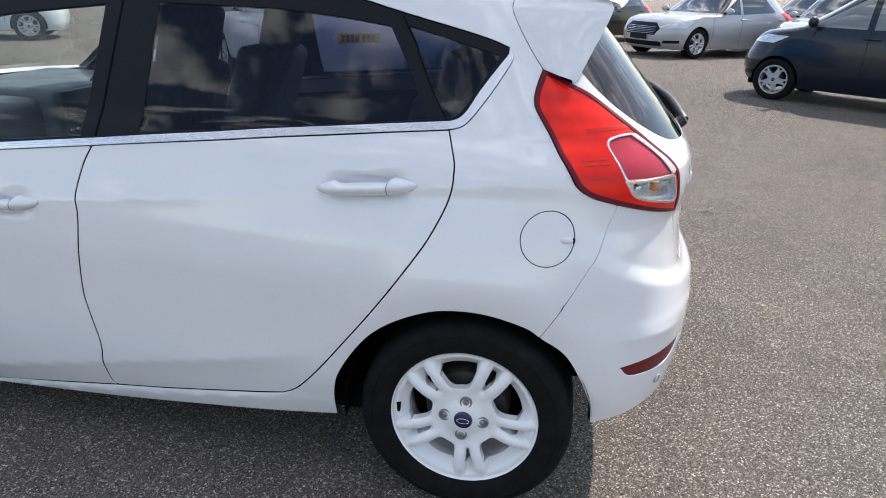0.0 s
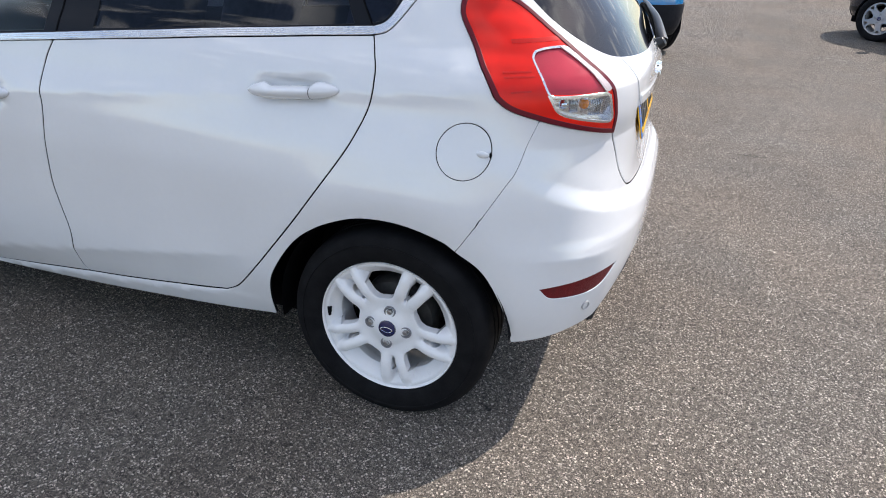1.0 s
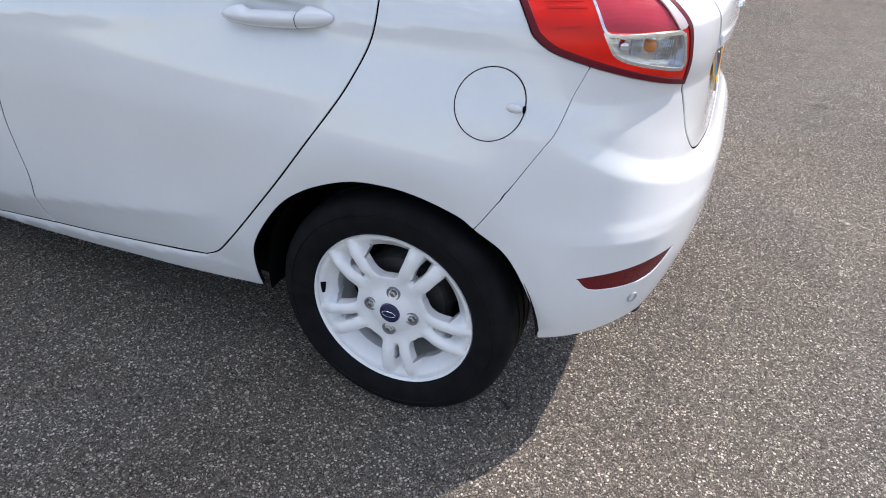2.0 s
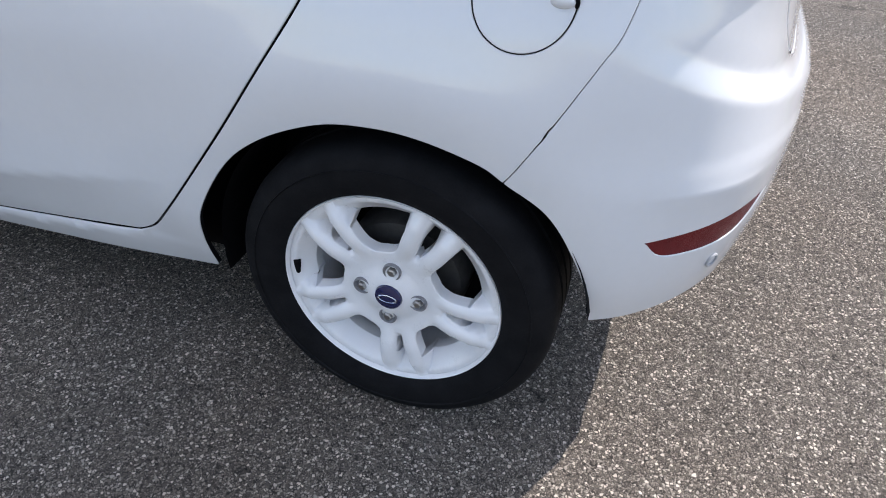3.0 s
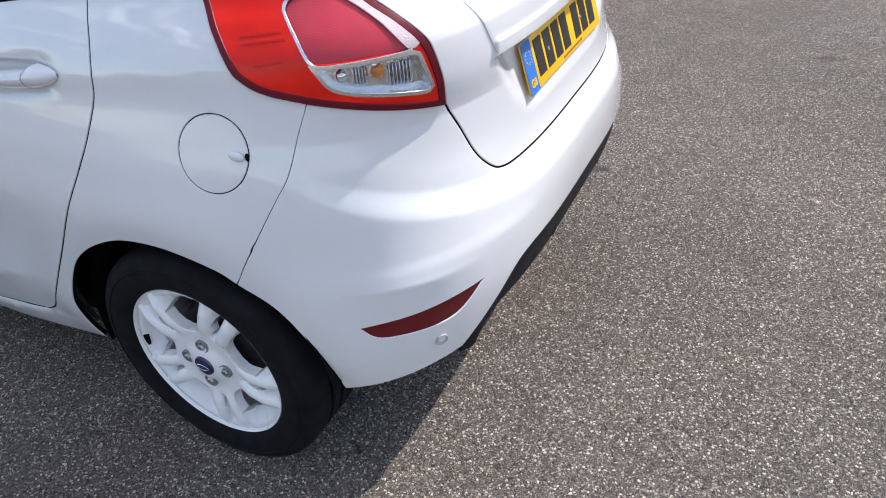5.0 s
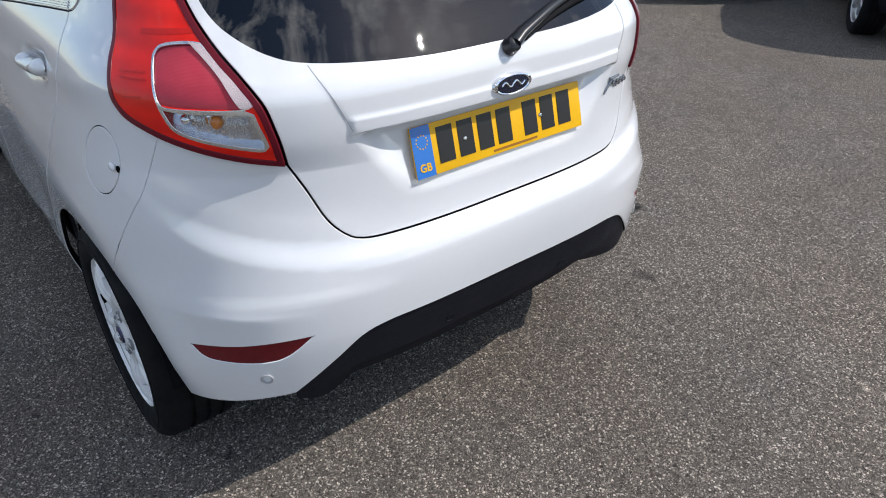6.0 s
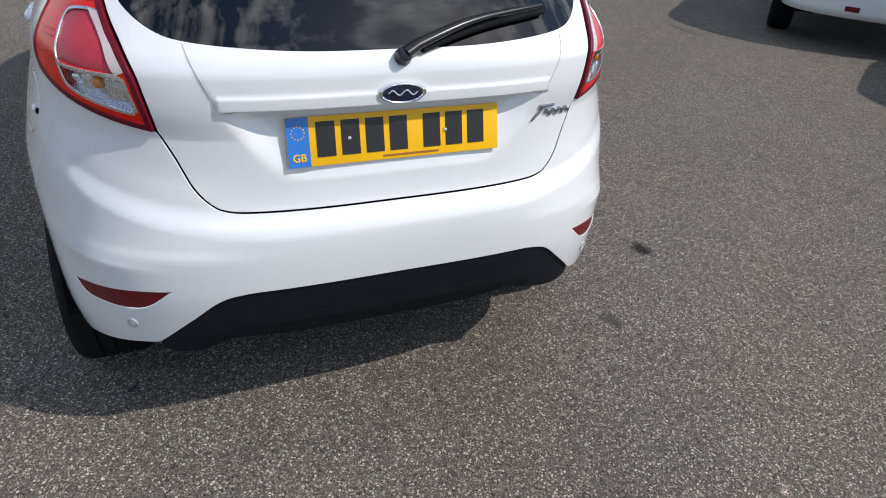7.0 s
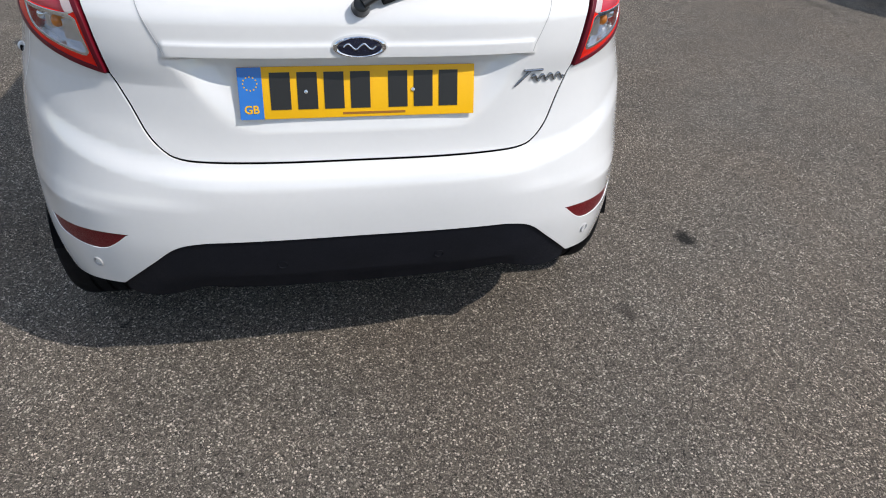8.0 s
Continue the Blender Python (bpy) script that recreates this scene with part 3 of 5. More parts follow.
GATE_LOW = [(35.6, 0.866), (33.0, 0.807), (30.7, 0.743), (28.4, 0.704), (26.4, 0.689), (22.4, 0.683), (12.0, 0.681), (0.0, 0.681)]
DIFF_EDGE = [(38.0, 0.345), (35.5, 0.382), (32.4, 0.428), (29.0, 0.476), (25.6, 0.494), (20.0, 0.499), (0.0, 0.501)]
SPOILER_LINE = [(58.9, 1.232), (59.9, 1.274), (60.8, 1.326), (60.9, 1.373), (58.7, 1.403), (59.3, 1.425)]
SCREEN_EDGE = [(191.0, 1.425), (198.0, 1.380), (211.0, 1.300), (226.0, 1.180), (239.0, 1.050), (245.0, 0.985)]


def rev(a):
    return a[::-1]


def sided(loop, s):
    return loop if s > 0 else mirror(loop)


def red_lens(name, colour, wave):
    """Moulded red plastic with fine ribs."""
    m, n, l, p = nodes_of(name)
    p.inputs["Base Color"].default_value = (*colour, 1)
    p.inputs["Roughness"].default_value = 0.25
    p.inputs["Specular IOR Level"].default_value = 0.25
    p.inputs["Coat Weight"].default_value, p.inputs["Coat Roughness"].default_value = 0.12, 0.02
    co = n.new("ShaderNodeTexCoord")
    wv = n.new("ShaderNodeTexWave"); wv.bands_direction = "Z"
    wv.inputs["Scale"].default_value, wv.inputs["Distortion"].default_value, wv.inputs["Detail"].default_value = wave, 1.5, 2.0
    ns = n.new("ShaderNodeTexNoise"); ns.inputs["Scale"].default_value = 14.0
    l.new(co.outputs["Object"], wv.inputs["Vector"]); l.new(co.outputs["Object"], ns.inputs["Vector"])
    mx = n.new("ShaderNodeMath"); mx.operation = "MULTIPLY_ADD"; mx.inputs[1].default_value = 0.35
    l.new(wv.outputs["Fac"], mx.inputs[0]); l.new(ns.outputs["Fac"], mx.inputs[2])
    ra = n.new("ShaderNodeMapRange")
    ra.inputs[1].default_value, ra.inputs[2].default_value, ra.inputs[3].default_value, ra.inputs[4].default_value = 0.3, 0.95, 0.82, 1.12
    l.new(mx.outputs[0], ra.inputs[0])
    sc = n.new("ShaderNodeVectorMath"); sc.operation = "SCALE"; sc.inputs[0].default_value = colour
    l.new(ra.outputs[0], sc.inputs["Scale"]); l.new(sc.outputs[0], p.inputs["Base Color"])
    bp = n.new("ShaderNodeBump"); bp.inputs["Strength"].default_value, bp.inputs["Distance"].default_value = 0.06, 0.001
    l.new(wv.outputs["Fac"], bp.inputs["Height"]); l.new(bp.outputs[0], p.inputs["Normal"])
    return m


RED_LENS = red_lens("red_lamp_plastic", (0.80, 0.014, 0.006), 7.0)
RED_INNER = red_lens("crimson_reflex_plastic", (0.50, 0.042, 0.066), 160.0)
RED_RIB_SHADOW = surface("shaded_red_plastic", (0.60, 0.011, 0.006), 0.3, spec=0.25, coat=0.1)
RED_DARK = surface("dark_red_gasket", (0.125, 0.004, 0.013), 0.35, coat=0.0, spec=0.25)


LAMP_WHITE = surface("bright_lamp_plastic", (0.82, 0.83, 0.85), 0.12, metal=0.9, coat=0.6)
# the recess shade round the wheel nuts, painted as grey
POCKET_SHADE = surface("pocket_shade_grey", (0.20, 0.20, 0.21), 0.5, vary=0.2, vscale=60)


def wheel_face(u, v, off=0.0):
    """The dished front of a road wheel with crowned twin spokes: u along x, v up, facing -y."""
    def depth(u, v):
        r = np.hypot(u, v)
        a = np.radians((np.degrees(np.arctan2(v, u)) - 62.5 + 36) % 72 - 36)
        c = np.abs(r * np.sin(a))
        lane = 0.017 + 0.016 * np.clip((r - 0.06) / 0.13, 0, 1.1)
        half = 0.0128 - 0.0025 * np.clip((r - 0.10) / 0.10, 0, 1)
        d = np.abs(c - lane)
        spoke = 1 - (1 - step(half + 0.010, half, d)) * (1 - step(0.124, 0.094, r))
        face = 0.010 * step(0.025, 0.065, r) - 0.013 * step(0.070, 0.135, r) + 0.009 * step(0.165, 0.199, r) + 0.005 * np.clip(d / half, 0, 1) ** 2 * step(0.08, 0.11, r)
        well = 0.003 + 0.046 * np.clip((0.2015 - r) / 0.042, 0, 1)
        return spoke * face + (1 - spoke) * np.maximum(well, face)
    e = 8e-4
    y = depth(u, v)
    n = np.stack([(depth(u + e, v) - depth(u - e, v)) / (2 * e), -np.ones_like(u), (depth(u, v + e) - depth(u, v - e)) / (2 * e)], -1)
    n /= np.linalg.norm(n, axis=-1, keepdims=True)
    return np.stack([u, y, v], -1) + off * n, n


SPOKE_MESH = {}


def road_wheel(parent, centre, side, paint=None, size=1.0, spin=62.5, petal=False):
    """Tyre, five pairs of spokes, four nuts, a centre cap, and the drum behind."""
    paint = paint or WHEEL_WHITE
    m = Matrix.Translation(centre) @ Matrix.Diagonal((size, 1, size, 1)) @ (Matrix.Identity(4) if side > 0 else Matrix.Rotation(math.pi, 4, "Z"))
    tyre = [(0.2045, 0.012), (0.2075, 0.003), (0.212, -0.005), (0.226, -0.011), (0.250, -0.015), (0.272, -0.013), (0.286, -0.006), (0.296, 0.006),
            (0.3005, 0.022)]
    for g in (0.060, 0.098, 0.136):
        tyre += [(0.3015, g - 0.006), (0.294, g - 0.005), (0.294, g + 0.005), (0.3015, g + 0.006)]
    tyre += [(0.3005, 0.166), (0.292, 0.182), (0.270, 0.200), (0.235, 0.205), (0.196, 0.195)]
    w = part("wheel", lathe_bm([(0.2025, 0.006), (0.2045, 0.000), (0.2075, -0.0025), (0.2095, 0.001), (0.2090, 0.008), (0.2030, 0.014), (0.1975, 0.028), (0.186, 0.038), (0.176, 0.055), (0.168, 0.085), (0.170, 0.12), (0.196, 0.19)], 96), paint, parent, "painted alloy wheel rim")
    w.matrix_basis = m
    bm = lathe_bm(tyre, 112)
    for v in bm.verts:  # flat where it stands
        if v.co.z < -0.2925:
            v.co.y += (-0.004 if v.co.y < 0.05 else 0.004) * min((-0.2925 - v.co.z) / 0.006, 1)
            v.co.z = -0.2925
    part("tyre", bm, RUBBER, w, "black road tyre")
    part("sidewall_line", lathe_bm([(0.262, -0.0135), (0.264, -0.0162), (0.266, -0.0130)], 96), RUBBER, w)
    holes = []
    for k in range(5):
        a = radians(spin + 72 * k + 36)
        pts = []
        for r, h in ((0.095, 0.0), (0.0955, 8.0), (0.0995, 12.8), (0.108, 16.3), (0.130, 18.3), (0.152, 19.4), (0.161, 18.2), (0.1645, 14.5), (0.1655, 7.0)):
            pts.append((r, h))
        pts = pts + [(0.1658, 0.0)] + [(r, -h) for r, h in pts[:0:-1]]
        lp = [(r * math.cos(a + radians(h)), r * math.sin(a + radians(h))) for r, h in pts]
        holes.append(join(curve(lp + [lp[0]], 0.005, (1, 1))))
        a = radians(spin + 72 * k)
        sl = [(0.107, 0.0), (0.109, 0.0050), (0.121, 0.0080), (0.140, 0.0108), (0.154, 0.0103), (0.159, 0.0065), (0.1605, 0.0)]
        sl = sl + [(r, -h) for r, h in sl[-2:0:-1]]
        lp = [(r * math.cos(a) - h * math.sin(a), r * math.sin(a) + h * math.cos(a)) for r, h in sl]
        holes.append(join(curve(lp + [lp[0]], 0.005, (1, 1))))
    if petal:  # five broad spokes that fork at the rim
        holes = []
        for k in range(5):
            a = radians(spin + 72 * k + 36)
            pts = [(0.085, 0.0), (0.092, 9.0), (0.120, 17.0), (0.155, 21.0), (0.178, 19.0), (0.186, 10.0)]
            pts = pts + [(0.188, 0.0)] + [(r, -h) for r, h in pts[:0:-1]]
            lp = [(r * math.cos(a + radians(h)), r * math.sin(a + radians(h))) for r, h in pts]
            holes.append(join(curve(lp + [lp[0]], 0.006, (1, 1))))
            a = radians(spin + 72 * k)
            pts = [(0.150, 0.0), (0.165, 4.5), (0.184, 7.0), (0.188, 0.0), (0.184, -7.0), (0.165, -4.5)]
            lp = [(r * math.cos(a + radians(h)), r * math.sin(a + radians(h))) for r, h in pts]
            holes.append(join(curve(lp + [lp[0]], 0.006, (1, 1))))
    style = paint.name + (" petal" if petal else "")
    face = (lambda u, v, off=0.0: (np.stack([u, 0.004 + 0 * u, v], -1) - np.array([0, off, 0]), np.stack([0 * u, -1 + 0 * u, 0 * u], -1))) if petal else wheel_face
    if style in SPOKE_MESH:
        part("spokes", SPOKE_MESH[style], paint, w, "five-spoke wheel face")
    else:
        SPOKE_MESH[style] = panel("spokes", [ring_loop(0, 0, 0.2035, 0.2035, 140)] + [inset(h, -0.0035, (1, 1)) for h in holes], face, paint, w, off=0.004, thick=0.026, grid=0.02 if petal else 0.0042, lip=0.0022, scale=(1, 1), label="five-spoke wheel face", inward=(0, 1, 0)).data
    for k in range(4):
        a = radians(85 + 90 * k)
        u, v = 0.054 * math.cos(a), 0.054 * math.sin(a)
        bm = lathe_bm([(0.0001, -0.004), (0.006, -0.004), (0.009, -0.001), (0.0095, 0.006)], 6)
        bmesh.ops.translate(bm, vec=(u, 0.0, v), verts=bm.verts)
        cup = lathe_bm([(0.0080, 0.007), (0.0125, 0.004), (0.0155, -0.0005), (0.0172, 0.0005), (0.0175, 0.010)], 28)
        bmesh.ops.translate(cup, vec=(u, 0.0, v), verts=cup.verts)
        part("nut_pocket", cup, POCKET_SHADE, w, "grey nut pocket")
        part("wheel_nut", bm, STEEL, w, "dull steel wheel nut")
    cap = lathe_bm([(0.0001, -0.011), (0.018, -0.0105), (0.025, -0.008), (0.0275, -0.002), (0.0275, 0.006)], 40)
    part("centre_cap", cap, NAVY, w, "navy blue centre cap")
    oval = lathe_bm([(0.0155, -0.0116), (0.0170, -0.0122), (0.0185, -0.0112)], 40)
    bmesh.ops.scale(oval, vec=(1, 1, 0.45), verts=oval.verts)
    part("cap_oval", oval, SATIN, w)
    part("brake_drum", lathe_bm([(0.0001, 0.055), (0.06, 0.055), (0.115, 0.062), (0.122, 0.075), (0.122, 0.13), (0.0001, 0.13)], 48), DRUM, w, "dark iron brake drum")
    a = radians(178)
    slot = tube_bm([(0.184 * math.cos(a) - 0.004, 0.008, 0.184 * math.sin(a) + z) for z in (-0.014, 0.0, 0.014)], [0.004, 0.006, 0.007], 10)
    part("valve_slot", slot, CAVITY, w)
    return w


def hatch_side(car, s):
    """One side of the body: wing and sill in one, two doors, trim, panes, handles, filler flap, tail lamp."""
    c = {k: curve(v) for k, v in dict(dr=DOOR_REAR, dl=DOOR_LOW, ds=DOOR_SPLIT, br=BELT_REAR, bf=BELT_FRONT, de=DLO_END, dt=DLO_TOP, dn=DOOR_NOSE,
                                      lf=DOOR_LOW_FRONT, lo=LAMP_OUT, ll=LAMP_LOW, li=LAMP_IN, se=SEAM, af=ARCH_FORE, sp=SPOILER_LINE, sc=SCREEN_EDGE).items()}
    sill = curve([(102.5, 0.238), (112.6, 0.222), (129, 0.204), (159, 0.172), (205, 0.152), (226, 0.150)])
    arch = np.array([(252.5 + 25.4 * math.cos(t), 0.29 + 0.355 * math.sin(t)) for t in np.linspace(math.pi + 0.40, -0.05, 40)])
    nose = curve([(277.8, 0.272), (281, 0.45), (283, 0.60), (283, 0.76), (272, 0.835), (260, 0.885), (252, 0.932), (247, 0.965), (245, 0.985)])
    roof = curve([(191, 1.425), (120, 1.425), (59.0, 1.425)], 0.03)
    outer = join(sill, arch, nose, rev(c["sc"]), roof, rev(c["sp"]), c["lo"], c["se"], c["af"])
    hole = join(c["de"], c["dt"], c["dn"], c["lf"], rev(c["dl"]), rev(c["dr"]))
    filler = ring_loop(63.1, 0.839, 4.66, 0.0715, 56)
    side = panel("body_side", [sided(inset(outer, 0.0021), s), sided(inset(hole, -0.0034), s)] + ([sided(filler, s)] if s > 0 else []), HATCH, WHITE, car, grid=0.017, gap_shade=CAVITY, label="white rear wing, sill and roof rail")
    if s > 0:
        panel("filler_flap", sided(inset(filler, 0.0052), s), HATCH, WHITE, side, thick=0.01, gap_shade=CAVITY, label="round white fuel filler flap")
        p, n = HATCH(np.array([58.75]), np.array([0.836]), 0.001)
        part("catch_notch", ellipsoid_bm(p[0], (0.0035, 0.004, 0.008), 12), CAVITY, side)
        p, n = HATCH(np.array([60.0]), np.array([0.837]), 0.002)
        bm = ellipsoid_bm((0, 0, 0), (0.017, 0.006, 0.009))
        bmesh.ops.translate(bm, vec=p[0], verts=bm.verts)
        part("finger_catch", bm, WHITE, side)
        panel("filler_recess", filler, HATCH, CAVITY, side, off=-0.012, thick=0.004, lip=0.0)
    rear = panel("rear_door", sided(inset(join(c["dr"], c["dl"], rev(c["ds"]), rev(c["br"])), 0.0040), s), HATCH, WHITE, car, grid=0.016, gap_shade=CAVITY, label="white rear door")
    front = panel("front_door", sided(inset(join(c["ds"], rev(c["lf"]), rev(c["dn"]), rev(c["bf"])), 0.0040), s), HATCH, WHITE, car, grid=0.022, gap_shade=CAVITY, label="white front door")
    # bright strip under the windows, its tail sweeping up
    up = np.array([0.0, 0.019])
    panel("bright_strip", sided(inset(join(c["br"], rev(c["br"] + up)), 0.0012), s), HATCH, SATIN, rear, off=0.003, thick=0.008, lip=0.002, label="satin metal window strip")
    panel("bright_strip", sided(inset(join(c["bf"], rev(c["bf"] + up)), 0.0012), s), HATCH, SATIN, front, off=0.003, thick=0.008, lip=0.002, label="satin metal window strip")
    for z0 in (0.0035, 0.0085, 0.0135):
        for line, door in ((c["br"], rear), (c["bf"], front)):
            panel("strip_rib", sided(join(line + (0.0, z0), rev(line + (0.0, z0 + 0.0028))), s), HATCH, SATIN, door, off=0.0055, thick=0.004, lip=0.0008)
    sweep = curve([(81.2, 1.101), (79.1, 1.110), (77.2, 1.129), (74.0, 1.176), (69.6, 1.227), (65.6, 1.267), (65.1, 1.281)])
    panel("bright_strip", sided(inset(join(c["de"], rev(sweep)), 0.0010), s), HATCH, SATIN, side, off=0.003, thick=0.008, lip=0.002, label="satin metal window strip")
    # black surround with three openings, and the panes
    lower = join(sweep[::-1], c["br"] + up, c["bf"] + up)
    panes = dict(
        quarter=join(curve([(82.0, 1.109), (91.8, 1.324)]), curve([(91.8, 1.324), (81.5, 1.301), (72.7, 1.278), (67.7, 1.262)]), curve([(67.7, 1.262), (70.0, 1.232), (74.4, 1.182), (77.9, 1.133), (79.6, 1.115), (82.0, 1.109)])),
        rear=join(curve([(85.4, 1.103), (95.0, 1.322)]), curve([(95.0, 1.322), (105.4, 1.340), (114.5, 1.349), (120.0, 1.353), (142.6, 1.356)]), curve([(142.6, 1.356), (142.6, 1.023)]), curve([(142.6, 1.023), (115.7, 1.059), (85.4, 1.103)])),
        front=join(curve([(154.6, 1.003), (153.8, 1.345)]), curve([(153.8, 1.345), (165, 1.326), (177, 1.303), (187, 1.264), (196, 1.190), (204, 1.09), (209, 0.99), (210, 0.930)]), curve([(210.0, 0.930), (190.0, 0.962), (172.8, 0.975), (154.6, 1.003)])))
    surround = panel("window_surround", [sided(inset(join(lower, rev(c["dt"])), 0.002), s)] + [sided(h, s) for h in panes.values()], HATCH, BLACK_GLOSS, car, off=-0.003, thick=0.01, grid=0.02, label="gloss black window surround")
    for k, h in panes.items():
        g = panel("window_pane", sided(h, s), HATCH, GLASS_CLEAR if k == "front" else GLASS_TINT, surround, off=-0.006, thick=0.003, grid=0.03, lip=0.0, label="lightly tinted window pane" if k == "front" else "dark privacy glass window pane")
    for line in ([(151.4, 1.004), (150.0, 1.400)], [(81.6, 1.105), (92.9, 1.345)]):
        q = curve(line)
        panel("door_gap", sided(join(q + (-0.18, 0), rev(q + (0.18, 0))), s), HATCH, CAVITY, surround, off=-0.0015, thick=0.002, lip=0.0, grid=0.02)
    # handles
    for door, cx, cz, tilt in ((rear, -0.284, 0.936, 0.095), (front, -1.363, 0.8035, 0.095)):
        def section(t, grow=1.0):
            x = cx + 0.131 * t
            h = 0.0250 * math.sqrt(max(1 - abs(t) ** 2.6, 0.02)) * grow
            zc = cz + tilt * 0.131 * t
            w0 = 90 + 71 * (-0.20 - x) if x < -0.2 else math.degrees(math.atan2(1, (x + 0.2) / 0.782))
            y = HATCH(np.array([s * w0]), np.array([zc - 0.035]), 0.0)[0][0][1] + s * 0.004
            outw = (0.026 * (1 - abs(t) ** 5) + 0.002) * grow
            top = h * (0.45 + 0.55 * float(step(0.42, 0.62, abs(t + 0.06))))
            return [(x, y - s * (outw * max(math.cos(a), -0.25)), zc + (top if math.sin(a) > 0 else h) * math.sin(a)) for a in np.linspace(0, 2 * math.pi, 18, endpoint=False)]
        part("door_handle", grid_bm([section(t) for t in np.linspace(-1, 1, 33)], close_v=True), WHITE, door, "white pull door handle")
        part("lock_cap_gap", grid_bm([section(t, 1.012) for t in (0.425, 0.440)], close_v=True), CAVITY, door)
    tail_lamp(car, c, s)
    return side


def tail_lamp(car, c, s):
    whole = join(c["lo"], c["ll"], c["li"])
    lamp = panel("tail_lamp", sided(inset(whole, 0.002), s), HATCH, RED_DARK, car, off=-0.030, thick=0.004, lip=0.001, label="red and clear tail lamp")
    stop = join(curve([(52.6, 1.058), (51.9, 1.071), (49.6, 1.079), (46.9, 1.081), (45.6, 1.074), (43.5, 1.039), (40.7, 0.994), (40.9, 0.984), (42.6, 0.982), (45.8, 0.981), (49.9, 0.980), (51.2, 0.984), (51.8, 1.000), (52.3, 1.032), (52.6, 1.058)]))
    clear = join(curve([(51.2, 0.978), (48.6, 0.976), (43.2, 0.977), (40.5, 0.976), (39.9, 0.972), (39.2, 0.947), (38.2, 0.913), (38.5, 0.907), (40.0, 0.909), (45.9, 0.925), (48.6, 0.936), (49.8, 0.947), (50.6, 0.964), (51.2, 0.978)]))
    ribs = join(curve([(47.7, 1.085), (46.0, 1.081)]), curve([(46.0, 1.081), (42.6, 1.039), (39.6, 0.990)]), curve([(39.6, 0.990), (41.2, 0.985), (44.0, 1.038), (47.7, 1.085)]))
    rim = inset(whole, 0.003)
    red = inset(whole, 0.0100)
    panel("gasket", [sided(rim, s), sided(inset(red, 0.0012), s)], HATCH, RED_DARK, lamp, off=0.0062, thick=0.03, lip=0.002, grid=0.01)
    panel("red_lens", [sided(red, s), sided(inset(stop, -0.004), s), sided(inset(clear, -0.004), s)], HATCH, RED_LENS, lamp, off=0.004, thick=0.03, grid=0.010, lip=0.003, label="bright red outer lens")
    # shadows of the ribs within, laid on the lens as darker red bars
    for w0, w1, z0, dz, h in ((46.9, 55.4, 1.105, -0.009, 0.0085), (53.6, 58.2, 1.033, -0.005, 0.0035), (53.4, 58.2, 1.023, -0.005, 0.0035), (54.2, 57.3, 0.992, -0.005, 0.003)):
        q = curve([(w0, z0), (w1, z0 + dz)])
        panel("rib_shadow_bar", sided(join(q, rev(q + (0.0, -h))), s), HATCH, RED_RIB_SHADOW, lamp, off=0.0048, thick=0.002, lip=0.0006, grid=0.01)
    panel("stop_lens", sided(inset(stop, 0.003), s), HATCH, RED_INNER, lamp, off=0.001, thick=0.02, grid=0.010, lip=0.004, label="crimson stop lens")
    panel("stop_bezel", [sided(inset(stop, -0.0036), s), sided(stop, s)], HATCH, SATIN, lamp, off=0.0045, thick=0.02, grid=0.006, lip=0.001, label="silver bezel")
    panel("clear_bezel", [sided(inset(clear, -0.0036), s), sided(inset(clear, 0.002), s)], HATCH, SATIN, lamp, off=0.0042, thick=0.03, grid=0.006, lip=0.001, label="silver bezel")
    panel("reflector_bowl", sided(inset(clear, 0.001), s), HATCH, surface("lamp_reflector", (0.74, 0.75, 0.77), 0.10, metal=1.0, bump=0.9, bscale=90), lamp, off=-0.016, thick=0.002, grid=0.008, lip=0.001, label="bright reflector bowl")
    p, n = HATCH(np.array([s * 44.4]), np.array([0.957]), -0.014)
    part("amber_bulb", ellipsoid_bm(p[0], (0.012, 0.012, 0.014), 16), AMBER, lamp, "amber indicator bulb")
    p, n = HATCH(np.array([s * 48.4]), np.array([0.958]), -0.014)
    part("reverse_bulb", ellipsoid_bm(p[0], (0.011, 0.011, 0.011), 16), CHROME, lamp)
    for k in range(7):
        p, n = HATCH(np.array([s * (42.9 - 0.42 * k)]), np.array([0.944]), -0.014)
        part("reflector_rib", box_bm((0.0016, 0.006, 0.040), p[0], 0.0005, 1), LAMP_WHITE, lamp)
    for k in range(5):
        p, n = HATCH(np.array([s * (47.0 - 0.34 * k)]), np.array([0.952]), -0.014)
        part("reflector_rib", box_bm((0.0014, 0.006, 0.030), p[0], 0.0005, 1), LAMP_WHITE, lamp)
    p, n = HATCH(np.array([s * 45.3]), np.array([0.973]), -0.010)
    part("bulb_shield", box_bm((0.030, 0.018, 0.004), p[0], 0.0015, 1), LAMP_WHITE, lamp)
    pane = panel("clear_lens", sided(inset(clear, 0.002), s), HATCH, GLASS_LENS, lamp, off=0.003, thick=0.003, grid=0.01, lip=0.0, label="clear plastic lens")
    pane.visible_shadow = False
    panel("ribbed_strip", sided(inset(ribs, 0.0006), s), HATCH, surface("pale_prism_plastic", (0.62, 0.50, 0.50), 0.25, coat=0.8, bump=0.8, bscale=420), lamp, off=0.0055, thick=0.003, grid=0.006, lip=0.0005)


